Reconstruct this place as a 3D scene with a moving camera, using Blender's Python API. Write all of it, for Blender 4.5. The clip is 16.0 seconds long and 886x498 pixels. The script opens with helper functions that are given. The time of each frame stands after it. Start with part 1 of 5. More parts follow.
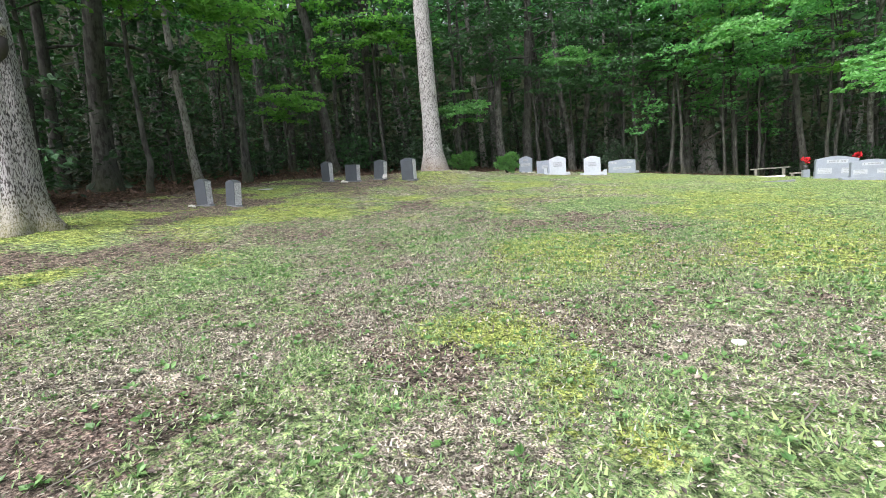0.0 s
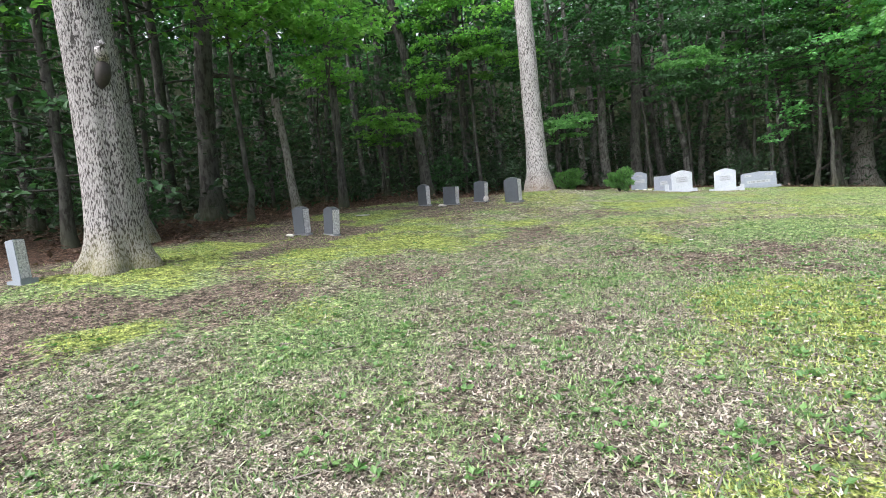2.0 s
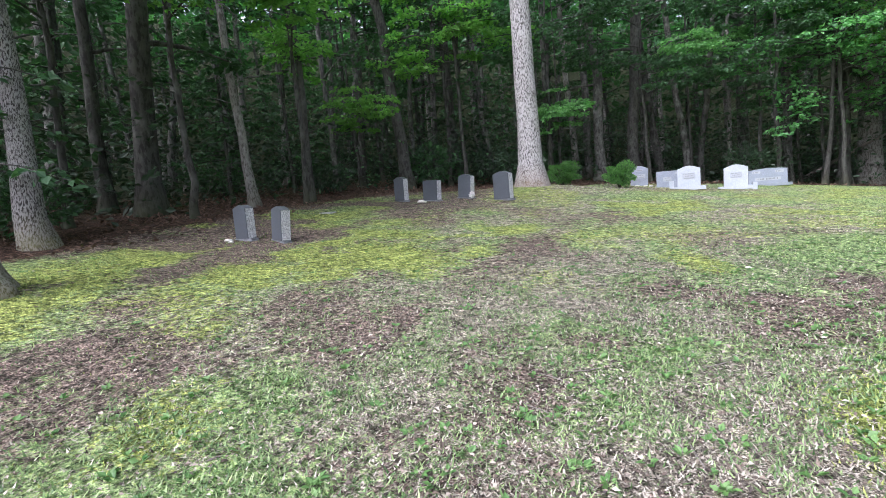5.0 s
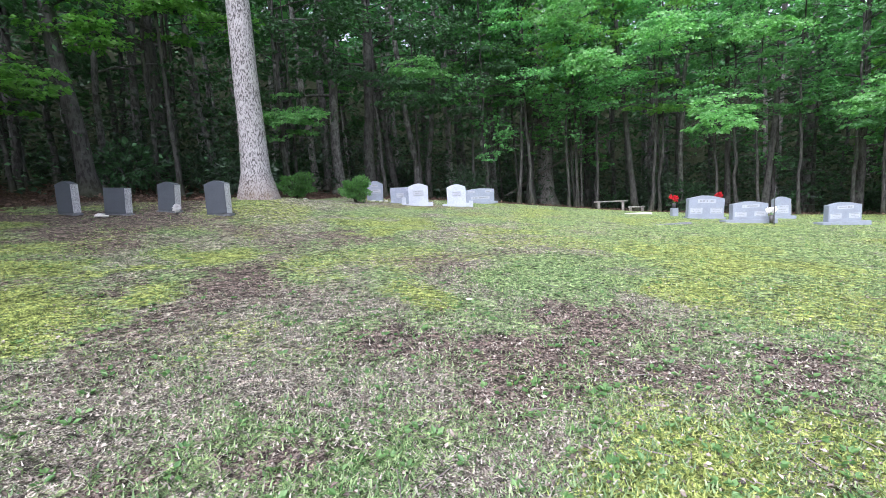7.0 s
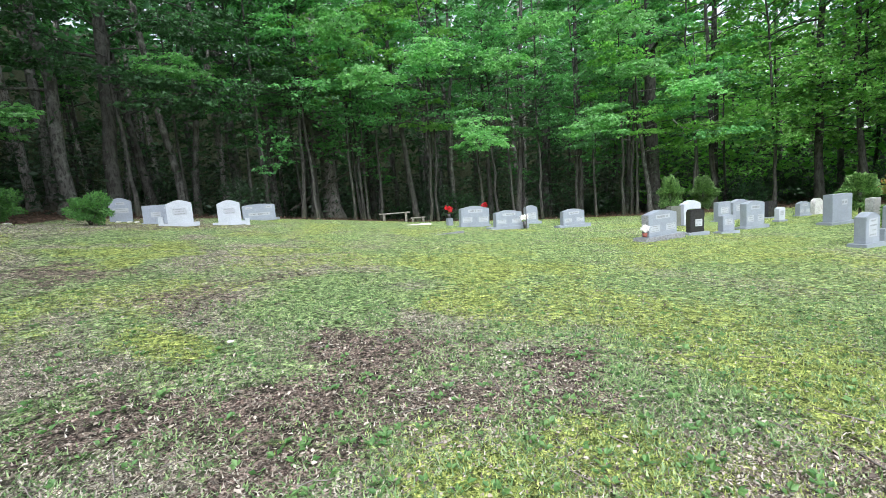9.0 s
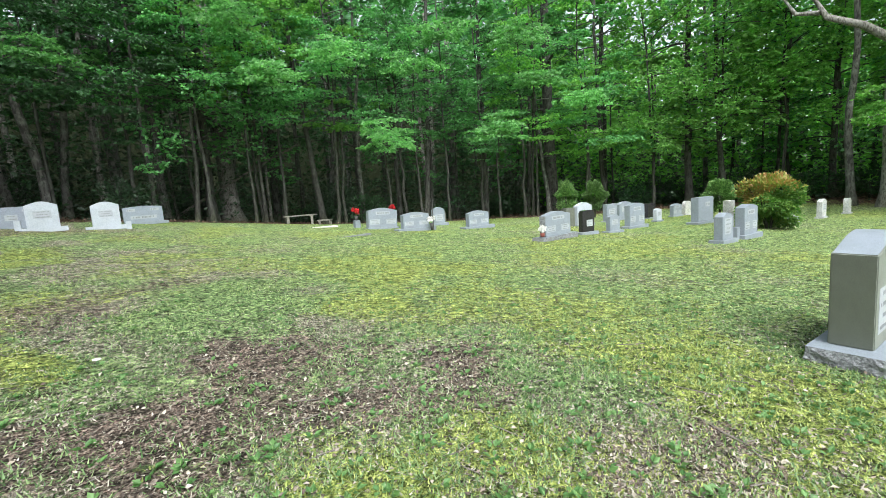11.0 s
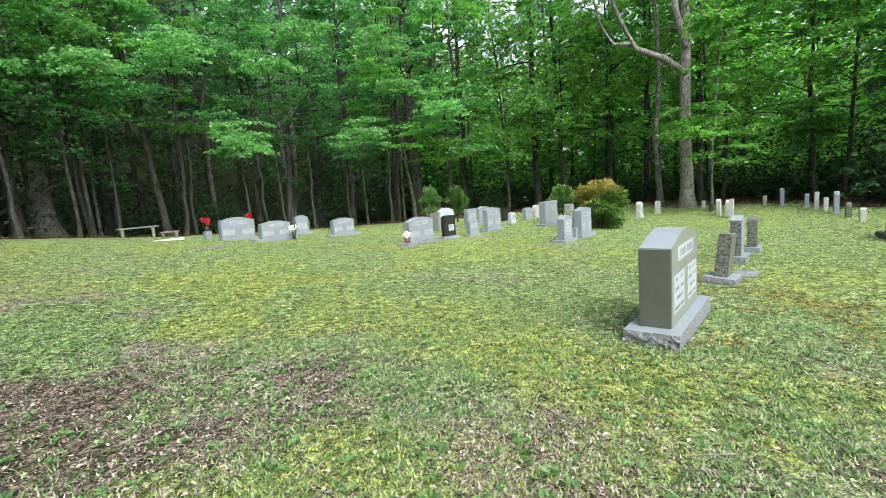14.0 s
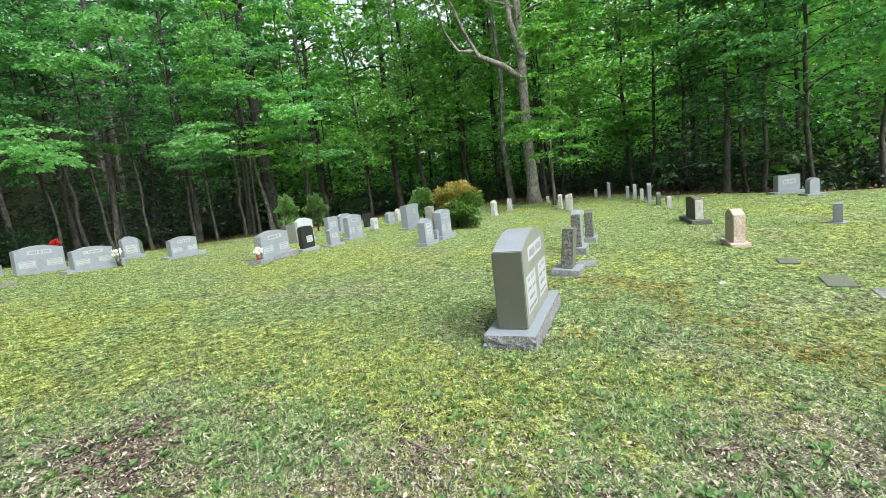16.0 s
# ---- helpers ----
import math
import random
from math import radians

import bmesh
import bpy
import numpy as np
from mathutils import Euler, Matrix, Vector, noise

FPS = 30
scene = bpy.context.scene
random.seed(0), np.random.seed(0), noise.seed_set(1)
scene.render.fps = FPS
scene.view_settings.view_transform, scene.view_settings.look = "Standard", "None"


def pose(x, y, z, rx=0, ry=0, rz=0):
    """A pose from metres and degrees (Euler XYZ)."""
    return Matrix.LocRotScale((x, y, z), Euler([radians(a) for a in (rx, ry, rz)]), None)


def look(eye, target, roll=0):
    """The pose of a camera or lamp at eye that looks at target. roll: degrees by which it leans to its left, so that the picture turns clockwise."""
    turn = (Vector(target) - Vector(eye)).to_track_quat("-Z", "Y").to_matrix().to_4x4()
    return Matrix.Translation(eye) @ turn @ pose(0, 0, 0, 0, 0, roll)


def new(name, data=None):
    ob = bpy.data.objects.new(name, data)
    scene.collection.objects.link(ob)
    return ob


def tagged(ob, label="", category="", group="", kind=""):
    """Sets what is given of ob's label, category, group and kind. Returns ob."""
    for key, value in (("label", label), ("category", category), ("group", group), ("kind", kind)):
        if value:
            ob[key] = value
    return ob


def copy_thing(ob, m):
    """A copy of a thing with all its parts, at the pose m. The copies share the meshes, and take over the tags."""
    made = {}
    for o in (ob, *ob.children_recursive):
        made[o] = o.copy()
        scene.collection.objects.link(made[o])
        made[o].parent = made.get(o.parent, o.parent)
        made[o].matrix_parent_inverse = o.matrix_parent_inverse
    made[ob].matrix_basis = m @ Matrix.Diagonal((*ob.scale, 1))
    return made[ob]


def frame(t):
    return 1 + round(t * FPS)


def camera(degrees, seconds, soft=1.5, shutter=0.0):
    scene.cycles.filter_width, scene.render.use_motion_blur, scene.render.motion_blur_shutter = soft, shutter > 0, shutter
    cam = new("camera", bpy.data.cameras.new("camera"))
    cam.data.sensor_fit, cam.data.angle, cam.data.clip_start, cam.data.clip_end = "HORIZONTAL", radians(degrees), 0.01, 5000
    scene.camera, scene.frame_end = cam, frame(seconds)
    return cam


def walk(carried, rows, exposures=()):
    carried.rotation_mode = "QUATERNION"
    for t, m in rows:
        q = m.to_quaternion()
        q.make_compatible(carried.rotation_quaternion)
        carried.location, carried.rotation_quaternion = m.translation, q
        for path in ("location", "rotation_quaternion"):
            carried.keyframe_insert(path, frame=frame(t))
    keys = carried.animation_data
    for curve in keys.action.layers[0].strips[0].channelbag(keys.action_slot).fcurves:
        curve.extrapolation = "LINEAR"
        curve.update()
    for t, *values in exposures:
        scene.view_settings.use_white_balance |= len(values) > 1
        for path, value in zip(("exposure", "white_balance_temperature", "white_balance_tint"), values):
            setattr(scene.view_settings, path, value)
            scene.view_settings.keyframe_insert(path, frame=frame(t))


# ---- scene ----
cam = camera(87.0, 16.0, soft=0.5)
PATH = [
    (0, (-0.03, 0.013, 1.495), (-0.73, 1.868, 1.232), -4.6),
    (0.5, (-0.393, 0.26, 1.542), (-1.155, 2.097, 1.328), -4.8),
    (1, (-0.759, 0.523, 1.561), (-1.549, 2.353, 1.391), -5.4),
    (1.5, (-1.04, 0.921, 1.606), (-1.912, 2.715, 1.459), -5.5),
    (2, (-1.322, 1.231, 1.644), (-2.339, 2.947, 1.499), -5.7),
    (2.5, (-1.566, 1.569, 1.695), (-2.638, 3.251, 1.548), -5.9),
    (3, (-1.749, 1.918, 1.752), (-2.916, 3.535, 1.596), -5.7),
    (5.5, (-2.217, 3.443, 1.956), (-3.033, 5.257, 1.751), -4.7),
    (6, (-2.144, 3.813, 1.971), (-2.753, 5.707, 1.768), -4.6),
    (6.5, (-2.099, 4.172, 1.979), (-2.409, 6.136, 1.755), -4.1),
    (7, (-2.079, 4.464, 2.045), (-2.03, 6.449, 1.807), -3.3),
    (7.5, (-1.923, 4.689, 2.043), (-1.61, 6.651, 1.812), -3.5),
    (8, (-1.774, 4.864, 2.057), (-1.288, 6.792, 1.834), -3.9),
    (8.5, (-1.731, 4.972, 2.072), (-1.028, 6.829, 1.836), -3.9),
    (9, (-1.769, 4.891, 2.079), (-0.879, 6.666, 1.835), -4.4),
    (9.5, (-1.747, 4.866, 2.057), (-0.724, 6.565, 1.796), -4.5),
    (12, (-1.624, 4.827, 2.067), (-0.318, 6.32, 1.81), -4.0),
    (12.5, (-1.615, 4.824, 2.072), (-0.23, 6.243, 1.81), -4.1),
    (13, (-1.593, 4.801, 2.071), (-0.116, 6.126, 1.817), -4.1),
    (13.5, (-1.576, 4.765, 2.063), (-0.03, 6.01, 1.812), -4.1),
    (14, (-1.538, 4.761, 2.057), (0.053, 5.942, 1.781), -4.3),
    (14.5, (-1.462, 4.813, 2.06), (0.188, 5.899, 1.753), -4.8),
    (15, (-1.379, 4.885, 2.112), (0.347, 5.841, 1.789), -5.5),
    (15.5, (-1.329, 4.887, 2.126), (0.468, 5.702, 1.802), -6.2),
    (16, (-1.167, 4.785, 2.088), (0.684, 5.474, 1.775), -6.7),
]
LIGHT = [(0, 1.9, 6400, 17), (3, 1.9, 6350, 17), (6, 1.9, 5850, 27), (7.5, 1.85, 5850, 23), (9, 1.7, 6100, 14), (12, 1.66, 6400, 8), (16, 1.64, 6600, 9)]
walk(cam, [(t, look(eye, target, roll)) for t, eye, target, roll in PATH], LIGHT)

# ---- world and light ----
SUN_EL, SUN_AZ = 52.0, -116.0
world = bpy.data.worlds.new("overcast_sky")
scene.world = world
world.use_nodes = True
wn, wl = world.node_tree.nodes, world.node_tree.links
sky = wn.new("ShaderNodeTexSky")
sky.sky_type, sky.sun_disc = "NISHITA", False
sky.sun_elevation, sky.sun_rotation = radians(SUN_EL), radians(90 - SUN_AZ)
sky.air_density, sky.dust_density, sky.ozone_density = 1.0, 4.0, 1.0
grey = wn.new("ShaderNodeRGBToBW")
cloud = wn.new("ShaderNodeMix")
cloud.data_type = "RGBA"
cloud.inputs[0].default_value = 0.75
wl.new(sky.outputs[0], grey.inputs[0])
wl.new(sky.outputs[0], cloud.inputs[6])
wl.new(grey.outputs[0], cloud.inputs[7])
bg = wn["Background"]
bg.inputs[1].default_value = 0.15
wl.new(cloud.outputs[2], bg.inputs[0])
sun = new("sun", bpy.data.lights.new("sun", "SUN"))
sun.data.energy, sun.data.angle, sun.data.color = 1.1, radians(45), (1.0, 0.97, 0.93)
sun.matrix_world = look((0, 0, 0), (-math.cos(radians(SUN_EL)) * math.cos(radians(SUN_AZ)), -math.cos(radians(SUN_EL)) * math.sin(radians(SUN_AZ)), -math.sin(radians(SUN_EL))))

# ---- materials ----
def material(name, rough=0.8, metal=0.0):
    m = bpy.data.materials.new(name)
    m.use_nodes = True
    b = m.node_tree.nodes["Principled BSDF"]
    b.inputs["Roughness"].default_value, b.inputs["Metallic"].default_value = rough, metal
    return m, m.node_tree.nodes, m.node_tree.links, b


def ramp(n, l, src, stops):
    r = n.new("ShaderNodeValToRGB")
    e = r.color_ramp.elements
    while len(e) < len(stops):
        e.new(0.5)
    for k, (p, c) in zip(e, stops):
        k.position, k.color = p, (*c, 1) if len(c) == 3 else c
    l.new(src, r.inputs[0])
    return r.outputs[0]


def noisy(n, l, scale, detail=4, rough=0.6, vec=None, squash=None):
    t = n.new("ShaderNodeTexNoise")
    t.inputs["Scale"].default_value, t.inputs["Detail"].default_value, t.inputs["Roughness"].default_value = scale, detail, rough
    if vec is None:
        c = n.new("ShaderNodeTexCoord")
        vec = c.outputs["Object"]
    if squash:
        m = n.new("ShaderNodeMapping")
        m.inputs["Scale"].default_value = squash
        l.new(vec, m.inputs[0])
        vec = m.outputs[0]
    l.new(vec, t.inputs[0])
    return t.outputs["Fac"]


def blend(n, l, fac, a, b, mode="MIX"):
    m = n.new("ShaderNodeMix")
    m.data_type, m.blend_type = "RGBA", mode
    for sock, v in ((m.inputs[0], fac), (m.inputs[6], a), (m.inputs[7], b)):
        if isinstance(v, (int, float)):
            sock.default_value = v
        elif isinstance(v, tuple):
            sock.default_value = (*v, 1)
        else:
            l.new(v, sock)
    return m.outputs[2]


def bump(n, l, b, height, strength, dist):
    k = n.new("ShaderNodeBump")
    k.inputs["Strength"].default_value, k.inputs["Distance"].default_value = strength, dist
    l.new(height, k.inputs["Height"])
    l.new(k.outputs[0], b.inputs["Normal"])


def granite(name, base, dark, rough=0.55, grain=160.0, relief=0.0, stain=0.35):
    m, n, l, b = material(name, rough)
    fine = ramp(n, l, noisy(n, l, grain, 3, 0.7), [(0.35, dark), (0.6, base)])
    broad = ramp(n, l, noisy(n, l, 5.0, 5, 0.65), [(0.35, (0.62, 0.62, 0.58)), (0.62, (1, 1, 1))])
    l.new(blend(n, l, stain, fine, broad, "MULTIPLY"), b.inputs["Base Color"])
    if relief:
        bump(n, l, b, noisy(n, l, 22.0, 5, 0.6), 1.0, relief)
    else:
        bump(n, l, b, noisy(n, l, 90.0, 2), 0.25, 0.002)
    return m


GREY = granite("grey_granite", (0.225, 0.262, 0.30), (0.15, 0.178, 0.21))
GREY_ROUGH = granite("rock_pitched_grey_granite", (0.27, 0.29, 0.31), (0.14, 0.15, 0.16), 0.85, 30, 0.08)
SLATE = granite("blue_grey_granite", (0.088, 0.104, 0.12), (0.055, 0.064, 0.076), 0.4)
SLATE_ROUGH = granite("rough_blue_grey_granite", (0.64, 0.66, 0.67), (0.22, 0.23, 0.24), 0.9, 40, 0.03)
BLUE = granite("pale_blue_grey_granite", (0.25, 0.29, 0.34), (0.15, 0.18, 0.22))
WHITE = granite("white_marble", (0.40, 0.445, 0.49), (0.31, 0.35, 0.39), 0.5, 60)
BLACK = granite("black_granite", (0.03, 0.03, 0.033), (0.012, 0.012, 0.014), 0.15)
# Shade is put into the monument's sides; its front keeps a paler tone.
OLIVE_SHADED = granite("shaded_olive_grey_granite", (0.105, 0.118, 0.098), (0.078, 0.088, 0.072), 0.5)
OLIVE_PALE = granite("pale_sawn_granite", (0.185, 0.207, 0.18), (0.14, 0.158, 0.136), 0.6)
MOSSY = granite("weathered_dark_granite", (0.12, 0.135, 0.11), (0.055, 0.065, 0.05), 0.95)
DARK_ROUGH = granite("dark_rock_pitched_granite", (0.19, 0.20, 0.19), (0.045, 0.05, 0.045), 0.95, 26, 0.05)
PINK = granite("pink_granite", (0.46, 0.39, 0.33), (0.31, 0.25, 0.21), 0.6)
PINK_ROUGH = granite("rough_pink_granite", (0.66, 0.57, 0.50), (0.30, 0.24, 0.20), 0.9, 50, 0.03)
OLD = granite("lichened_old_stone", (0.47, 0.49, 0.48), (0.27, 0.29, 0.275), 0.9, 30, 0.008, 0.7)
FROST = granite("frosted_inscription", (0.335, 0.37, 0.39), (0.275, 0.305, 0.325), 0.8)
LETTER = granite("cut_lettering", (0.20, 0.22, 0.235), (0.15, 0.165, 0.18), 0.8)
PALE_STONE = granite("pale_field_stone", (0.66, 0.66, 0.60), (0.5, 0.5, 0.45), 0.9, 30, 0.01)


def bark(name, ridge, furrow, moss, scale=9.0, depth=0.03, patch=(0.5, 0.52, 0.5), patchy=0.5):
    m, n, l, b = material(name, 0.95)
    ridges = noisy(n, l, scale, 4, 0.62, None, (1.0, 1.0, 0.30))
    col = ramp(n, l, ridges, [(0.44, furrow), (0.52, ridge)])
    lichen = ramp(n, l, noisy(n, l, 2.6, 6, 0.7), [(0.5, (0, 0, 0)), (0.64, (1, 1, 1))])
    k = n.new("ShaderNodeMath")
    k.operation = "MULTIPLY"
    l.new(lichen, k.inputs[0])
    k.inputs[1].default_value = patchy
    col = blend(n, l, k.outputs[0], col, patch)
    c = n.new("ShaderNodeTexCoord")
    s = n.new("ShaderNodeSeparateXYZ")
    l.new(c.outputs["Object"], s.inputs[0])
    low = n.new("ShaderNodeMapRange")
    low.inputs[1].default_value, low.inputs[2].default_value, low.inputs[3].default_value, low.inputs[4].default_value = 0.0, 0.7, 0.9, 0.0
    l.new(s.outputs[2], low.inputs[0])
    k2 = n.new("ShaderNodeMath")
    k2.operation = "MULTIPLY"
    l.new(low.outputs[0], k2.inputs[0])
    l.new(noisy(n, l, 6.0, 4), k2.inputs[1])
    col = blend(n, l, k2.outputs[0], col, moss)
    l.new(col, b.inputs["Base Color"])
    bump(n, l, b, ridges, 1.0, depth)
    return m


OAK_BARK = bark("pale_grey_oak_bark", (0.30, 0.295, 0.29), (0.035, 0.033, 0.031), (0.17, 0.16, 0.035), 50.0, 0.035, (0.36, 0.36, 0.35), 0.3)
PALE_BARK = bark("pale_lichened_bark", (0.36, 0.355, 0.35), (0.07, 0.067, 0.064), (0.17, 0.11, 0.06), 40.0, 0.02, (0.50, 0.50, 0.49), 0.35)
SLIM_BARK = bark("blotched_slim_bark", (0.20, 0.195, 0.18), (0.08, 0.075, 0.065), (0.07, 0.07, 0.03), 22.0, 0.015, (0.34, 0.35, 0.33), 0.5)
# The next two barks are toned down to hold the wood's shade.
DARK_BARK = bark("darkened_bark", (0.055, 0.056, 0.049), (0.02, 0.02, 0.017), (0.05, 0.06, 0.02), 12.0, 0.02, (0.16, 0.17, 0.15), 0.35)
GREY_BARK = bark("grey_forest_bark", (0.105, 0.105, 0.096), (0.04, 0.039, 0.036), (0.06, 0.06, 0.025), 12.0, 0.02, (0.28, 0.30, 0.27), 0.5)


def foliage(name, a, b2, c3, light=0.45, rough=0.45):
    m, n, l, b = material(name, rough)
    g = n.new("ShaderNodeNewGeometry")
    o = n.new("ShaderNodeObjectInfo")
    col = ramp(n, l, g.outputs["Random Per Island"], [(0.0, a), (0.5, b2), (1.0, c3)])
    hue = n.new("ShaderNodeHueSaturation")
    mr = n.new("ShaderNodeMapRange")
    mr.inputs[3].default_value, mr.inputs[4].default_value = 0.8, 1.2
    l.new(o.outputs["Random"], mr.inputs[0])
    l.new(mr.outputs[0], hue.inputs["Value"])
    l.new(col, hue.inputs["Color"])
    l.new(hue.outputs[0], b.inputs["Base Color"])
    tr = n.new("ShaderNodeBsdfTranslucent")
    bright = blend(n, l, 1.0, hue.outputs[0], (0.8, 1.15, 0.55), "MULTIPLY")
    l.new(bright, tr.inputs[0])
    mix = n.new("ShaderNodeMixShader")
    mix.inputs[0].default_value = light
    l.new(b.outputs[0], mix.inputs[1])
    l.new(tr.outputs[0], mix.inputs[2])
    l.new(mix.outputs[0], n["Material Output"].inputs[0])
    return m


LEAF = foliage("maple_leaf_green", (0.06, 0.18, 0.075), (0.085, 0.24, 0.10), (0.13, 0.31, 0.13), 0.5, 0.35)
# Same leaf green toned down, so the colour holds the wood's shade.
LEAF_SHADED = foliage("shaded_forest_leaf", (0.022, 0.064, 0.025), (0.038, 0.10, 0.041), (0.062, 0.15, 0.062), 0.4)
# Real spring yellow-green, its albedo raised to carry light in the east.
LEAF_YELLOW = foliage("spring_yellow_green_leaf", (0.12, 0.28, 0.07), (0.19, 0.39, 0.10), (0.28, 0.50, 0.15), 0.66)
# Brighter copies for the wood's edge, with light put into the leaf colour.
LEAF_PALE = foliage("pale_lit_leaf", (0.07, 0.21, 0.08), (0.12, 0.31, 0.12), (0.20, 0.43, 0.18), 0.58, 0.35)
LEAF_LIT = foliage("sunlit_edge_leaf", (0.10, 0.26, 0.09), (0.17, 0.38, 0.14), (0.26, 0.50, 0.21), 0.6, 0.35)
NEEDLE = foliage("hemlock_needle", (0.035, 0.095, 0.04), (0.055, 0.14, 0.06), (0.085, 0.19, 0.085), 0.3)
# Darker than living foliage: the shade under the trees is in the colour.
THICKET_SHADED = foliage("shaded_thicket_leaf", (0.014, 0.034, 0.016), (0.024, 0.055, 0.026), (0.04, 0.085, 0.04), 0.25)
BOX_LEAF = foliage("clipped_evergreen_leaf", (0.06, 0.17, 0.045), (0.10, 0.26, 0.07), (0.16, 0.34, 0.09), 0.4)
TOPIARY_LEAF = foliage("yellow_green_juniper", (0.05, 0.115, 0.035), (0.11, 0.21, 0.065), (0.21, 0.32, 0.12), 0.35)
RUSSET_LEAF = foliage("russet_green_shrub_leaf", (0.20, 0.30, 0.06), (0.34, 0.30, 0.08), (0.46, 0.22, 0.09), 0.4)
SHRUB_LEAF = foliage("green_shrub_leaf", (0.06, 0.16, 0.03), (0.10, 0.22, 0.04), (0.18, 0.28, 0.06), 0.35)


def plain(name, col, var, rough=0.7, scale=30.0):
    m, n, l, b = material(name, rough)
    l.new(ramp(n, l, noisy(n, l, scale, 4), [(0.3, tuple(c * (1 - var) for c in col)), (0.7, col)]), b.inputs["Base Color"])
    return m


RED = plain("red_cloth_petal", (0.65, 0.02, 0.03), 0.5)
WHITE_PETAL = plain("white_cloth_petal", (0.8, 0.8, 0.78), 0.2)
WOOD = plain("weathered_bench_wood", (0.30, 0.29, 0.25), 0.5, 0.85, 14)
METAL_DARK = plain("dark_iron", (0.05, 0.05, 0.05), 0.4, 0.5)
DEAD_WOOD = plain("dead_grey_wood", (0.2, 0.18, 0.16), 0.5, 0.9, 12)
POT = plain("rust_red_pot", (0.28, 0.08, 0.06), 0.4)

# ---- plan: heights and edges ----
GROUND_TERMS = (0.486, 0.986, 0.158, 0.146, -0.942, -0.875, -1.532, -0.413, -0.572, 0.706, -0.941, 0.488, -1.04, 1.163, 0.864)
MOUNDS = ((-6.7, 18.2, 0.36, 2.6), (-10.2, 9.8, -0.06, 3.0), (-9.4, 5.0, 0.10, 1.8), (2.8, 5.6, 0.07, 2.5), (8.3, 28.5, -0.05, 4.0), (25.0, -4.5, -1.3, 4.5))


def height(x, y):
    x, y = np.asarray(x, float), np.asarray(y, float)
    u, v = np.tanh((x - 4) / 22), np.tanh((y - 8) / 22)
    z = sum(c * u ** i * v ** j for c, (i, j) in zip(GROUND_TERMS, [(i, j) for i in range(5) for j in range(5) if i + j <= 4]))
    for mx, my, h, r in MOUNDS:
        z = z + h * np.exp(-((x - mx) ** 2 + (y - my) ** 2) / (2 * (r / 1.5) ** 2))
    # the wooded slope behind the clearing
    far = np.hypot(x - 6, y - 8)
    az = np.degrees(np.arctan2(y - 4, x + 1))
    return z + 27 * (1 - 0.9 * np.exp(-((az - 12) / 22) ** 2)) * np.clip((far - 38) / 44, 0, 1) ** 1.3 * np.clip((y + 0.9 * np.abs(x) - 6) / 22, 0, 1)


def gz(x, y):
    return float(height(x, y))


LAWN = [(-22, -60), (-12.2, -6), (-11.8, 4), (-12.2, 9), (-12.6, 14), (-12.2, 18.2), (-7.5, 20.3), (-5.6, 25.5), (-2, 27.2), (2, 28.3), (7, 29.6), (13, 28.4), (18, 25), (23, 20), (26.5, 14), (26, 9), (24.6, 5.4), (21.6, 2), (19.8, -1.6), (18.4, -5), (18.4, -60)]


def lawn_edge(x, y):
    """Metres inside the lawn (negative: in the wood)."""
    x, y = np.asarray(x, float), np.asarray(y, float)
    best, inside = np.full(x.shape, 1e9), np.zeros(x.shape, bool)
    for (x0, y0), (x1, y1) in zip(LAWN, LAWN[1:] + LAWN[:1]):
        dx, dy = x1 - x0, y1 - y0
        t = np.clip(((x - x0) * dx + (y - y0) * dy) / (dx * dx + dy * dy), 0, 1)
        best = np.minimum(best, np.hypot(x - x0 - t * dx, y - y0 - t * dy))
        if dy:
            inside ^= ((y0 > y) != (y1 > y)) & (x < x0 + (y - y0) / dy * dx)
    return np.where(inside, best, -best)


LATTICE = np.random.RandomState(7).rand(256, 256)


def vnoise(x, y, size, seed=0):
    u, v = np.asarray(x, float) / size + 71.3 * (seed + 1), np.asarray(y, float) / size + 37.7 * (seed + 1)
    i, j = np.floor(u).astype(int), np.floor(v).astype(int)
    a, b = u - i, v - j
    a, b = a * a * (3 - 2 * a), b * b * (3 - 2 * b)
    p = lambda m, k: LATTICE[m % 256, k % 256]
    return (p(i, j) * (1 - a) + p(i + 1, j) * a) * (1 - b) + (p(i, j + 1) * (1 - a) + p(i + 1, j + 1) * a) * b


def fbm(x, y, size, seed=0):
    return sum(vnoise(x, y, size / 2 ** k, seed + k) * 0.5 ** (k + 1) for k in range(4)) / 0.9375


def step(v, a, b):
    t = np.clip((v - a) / (b - a), 0, 1)
    return t * t * (3 - 2 * t)


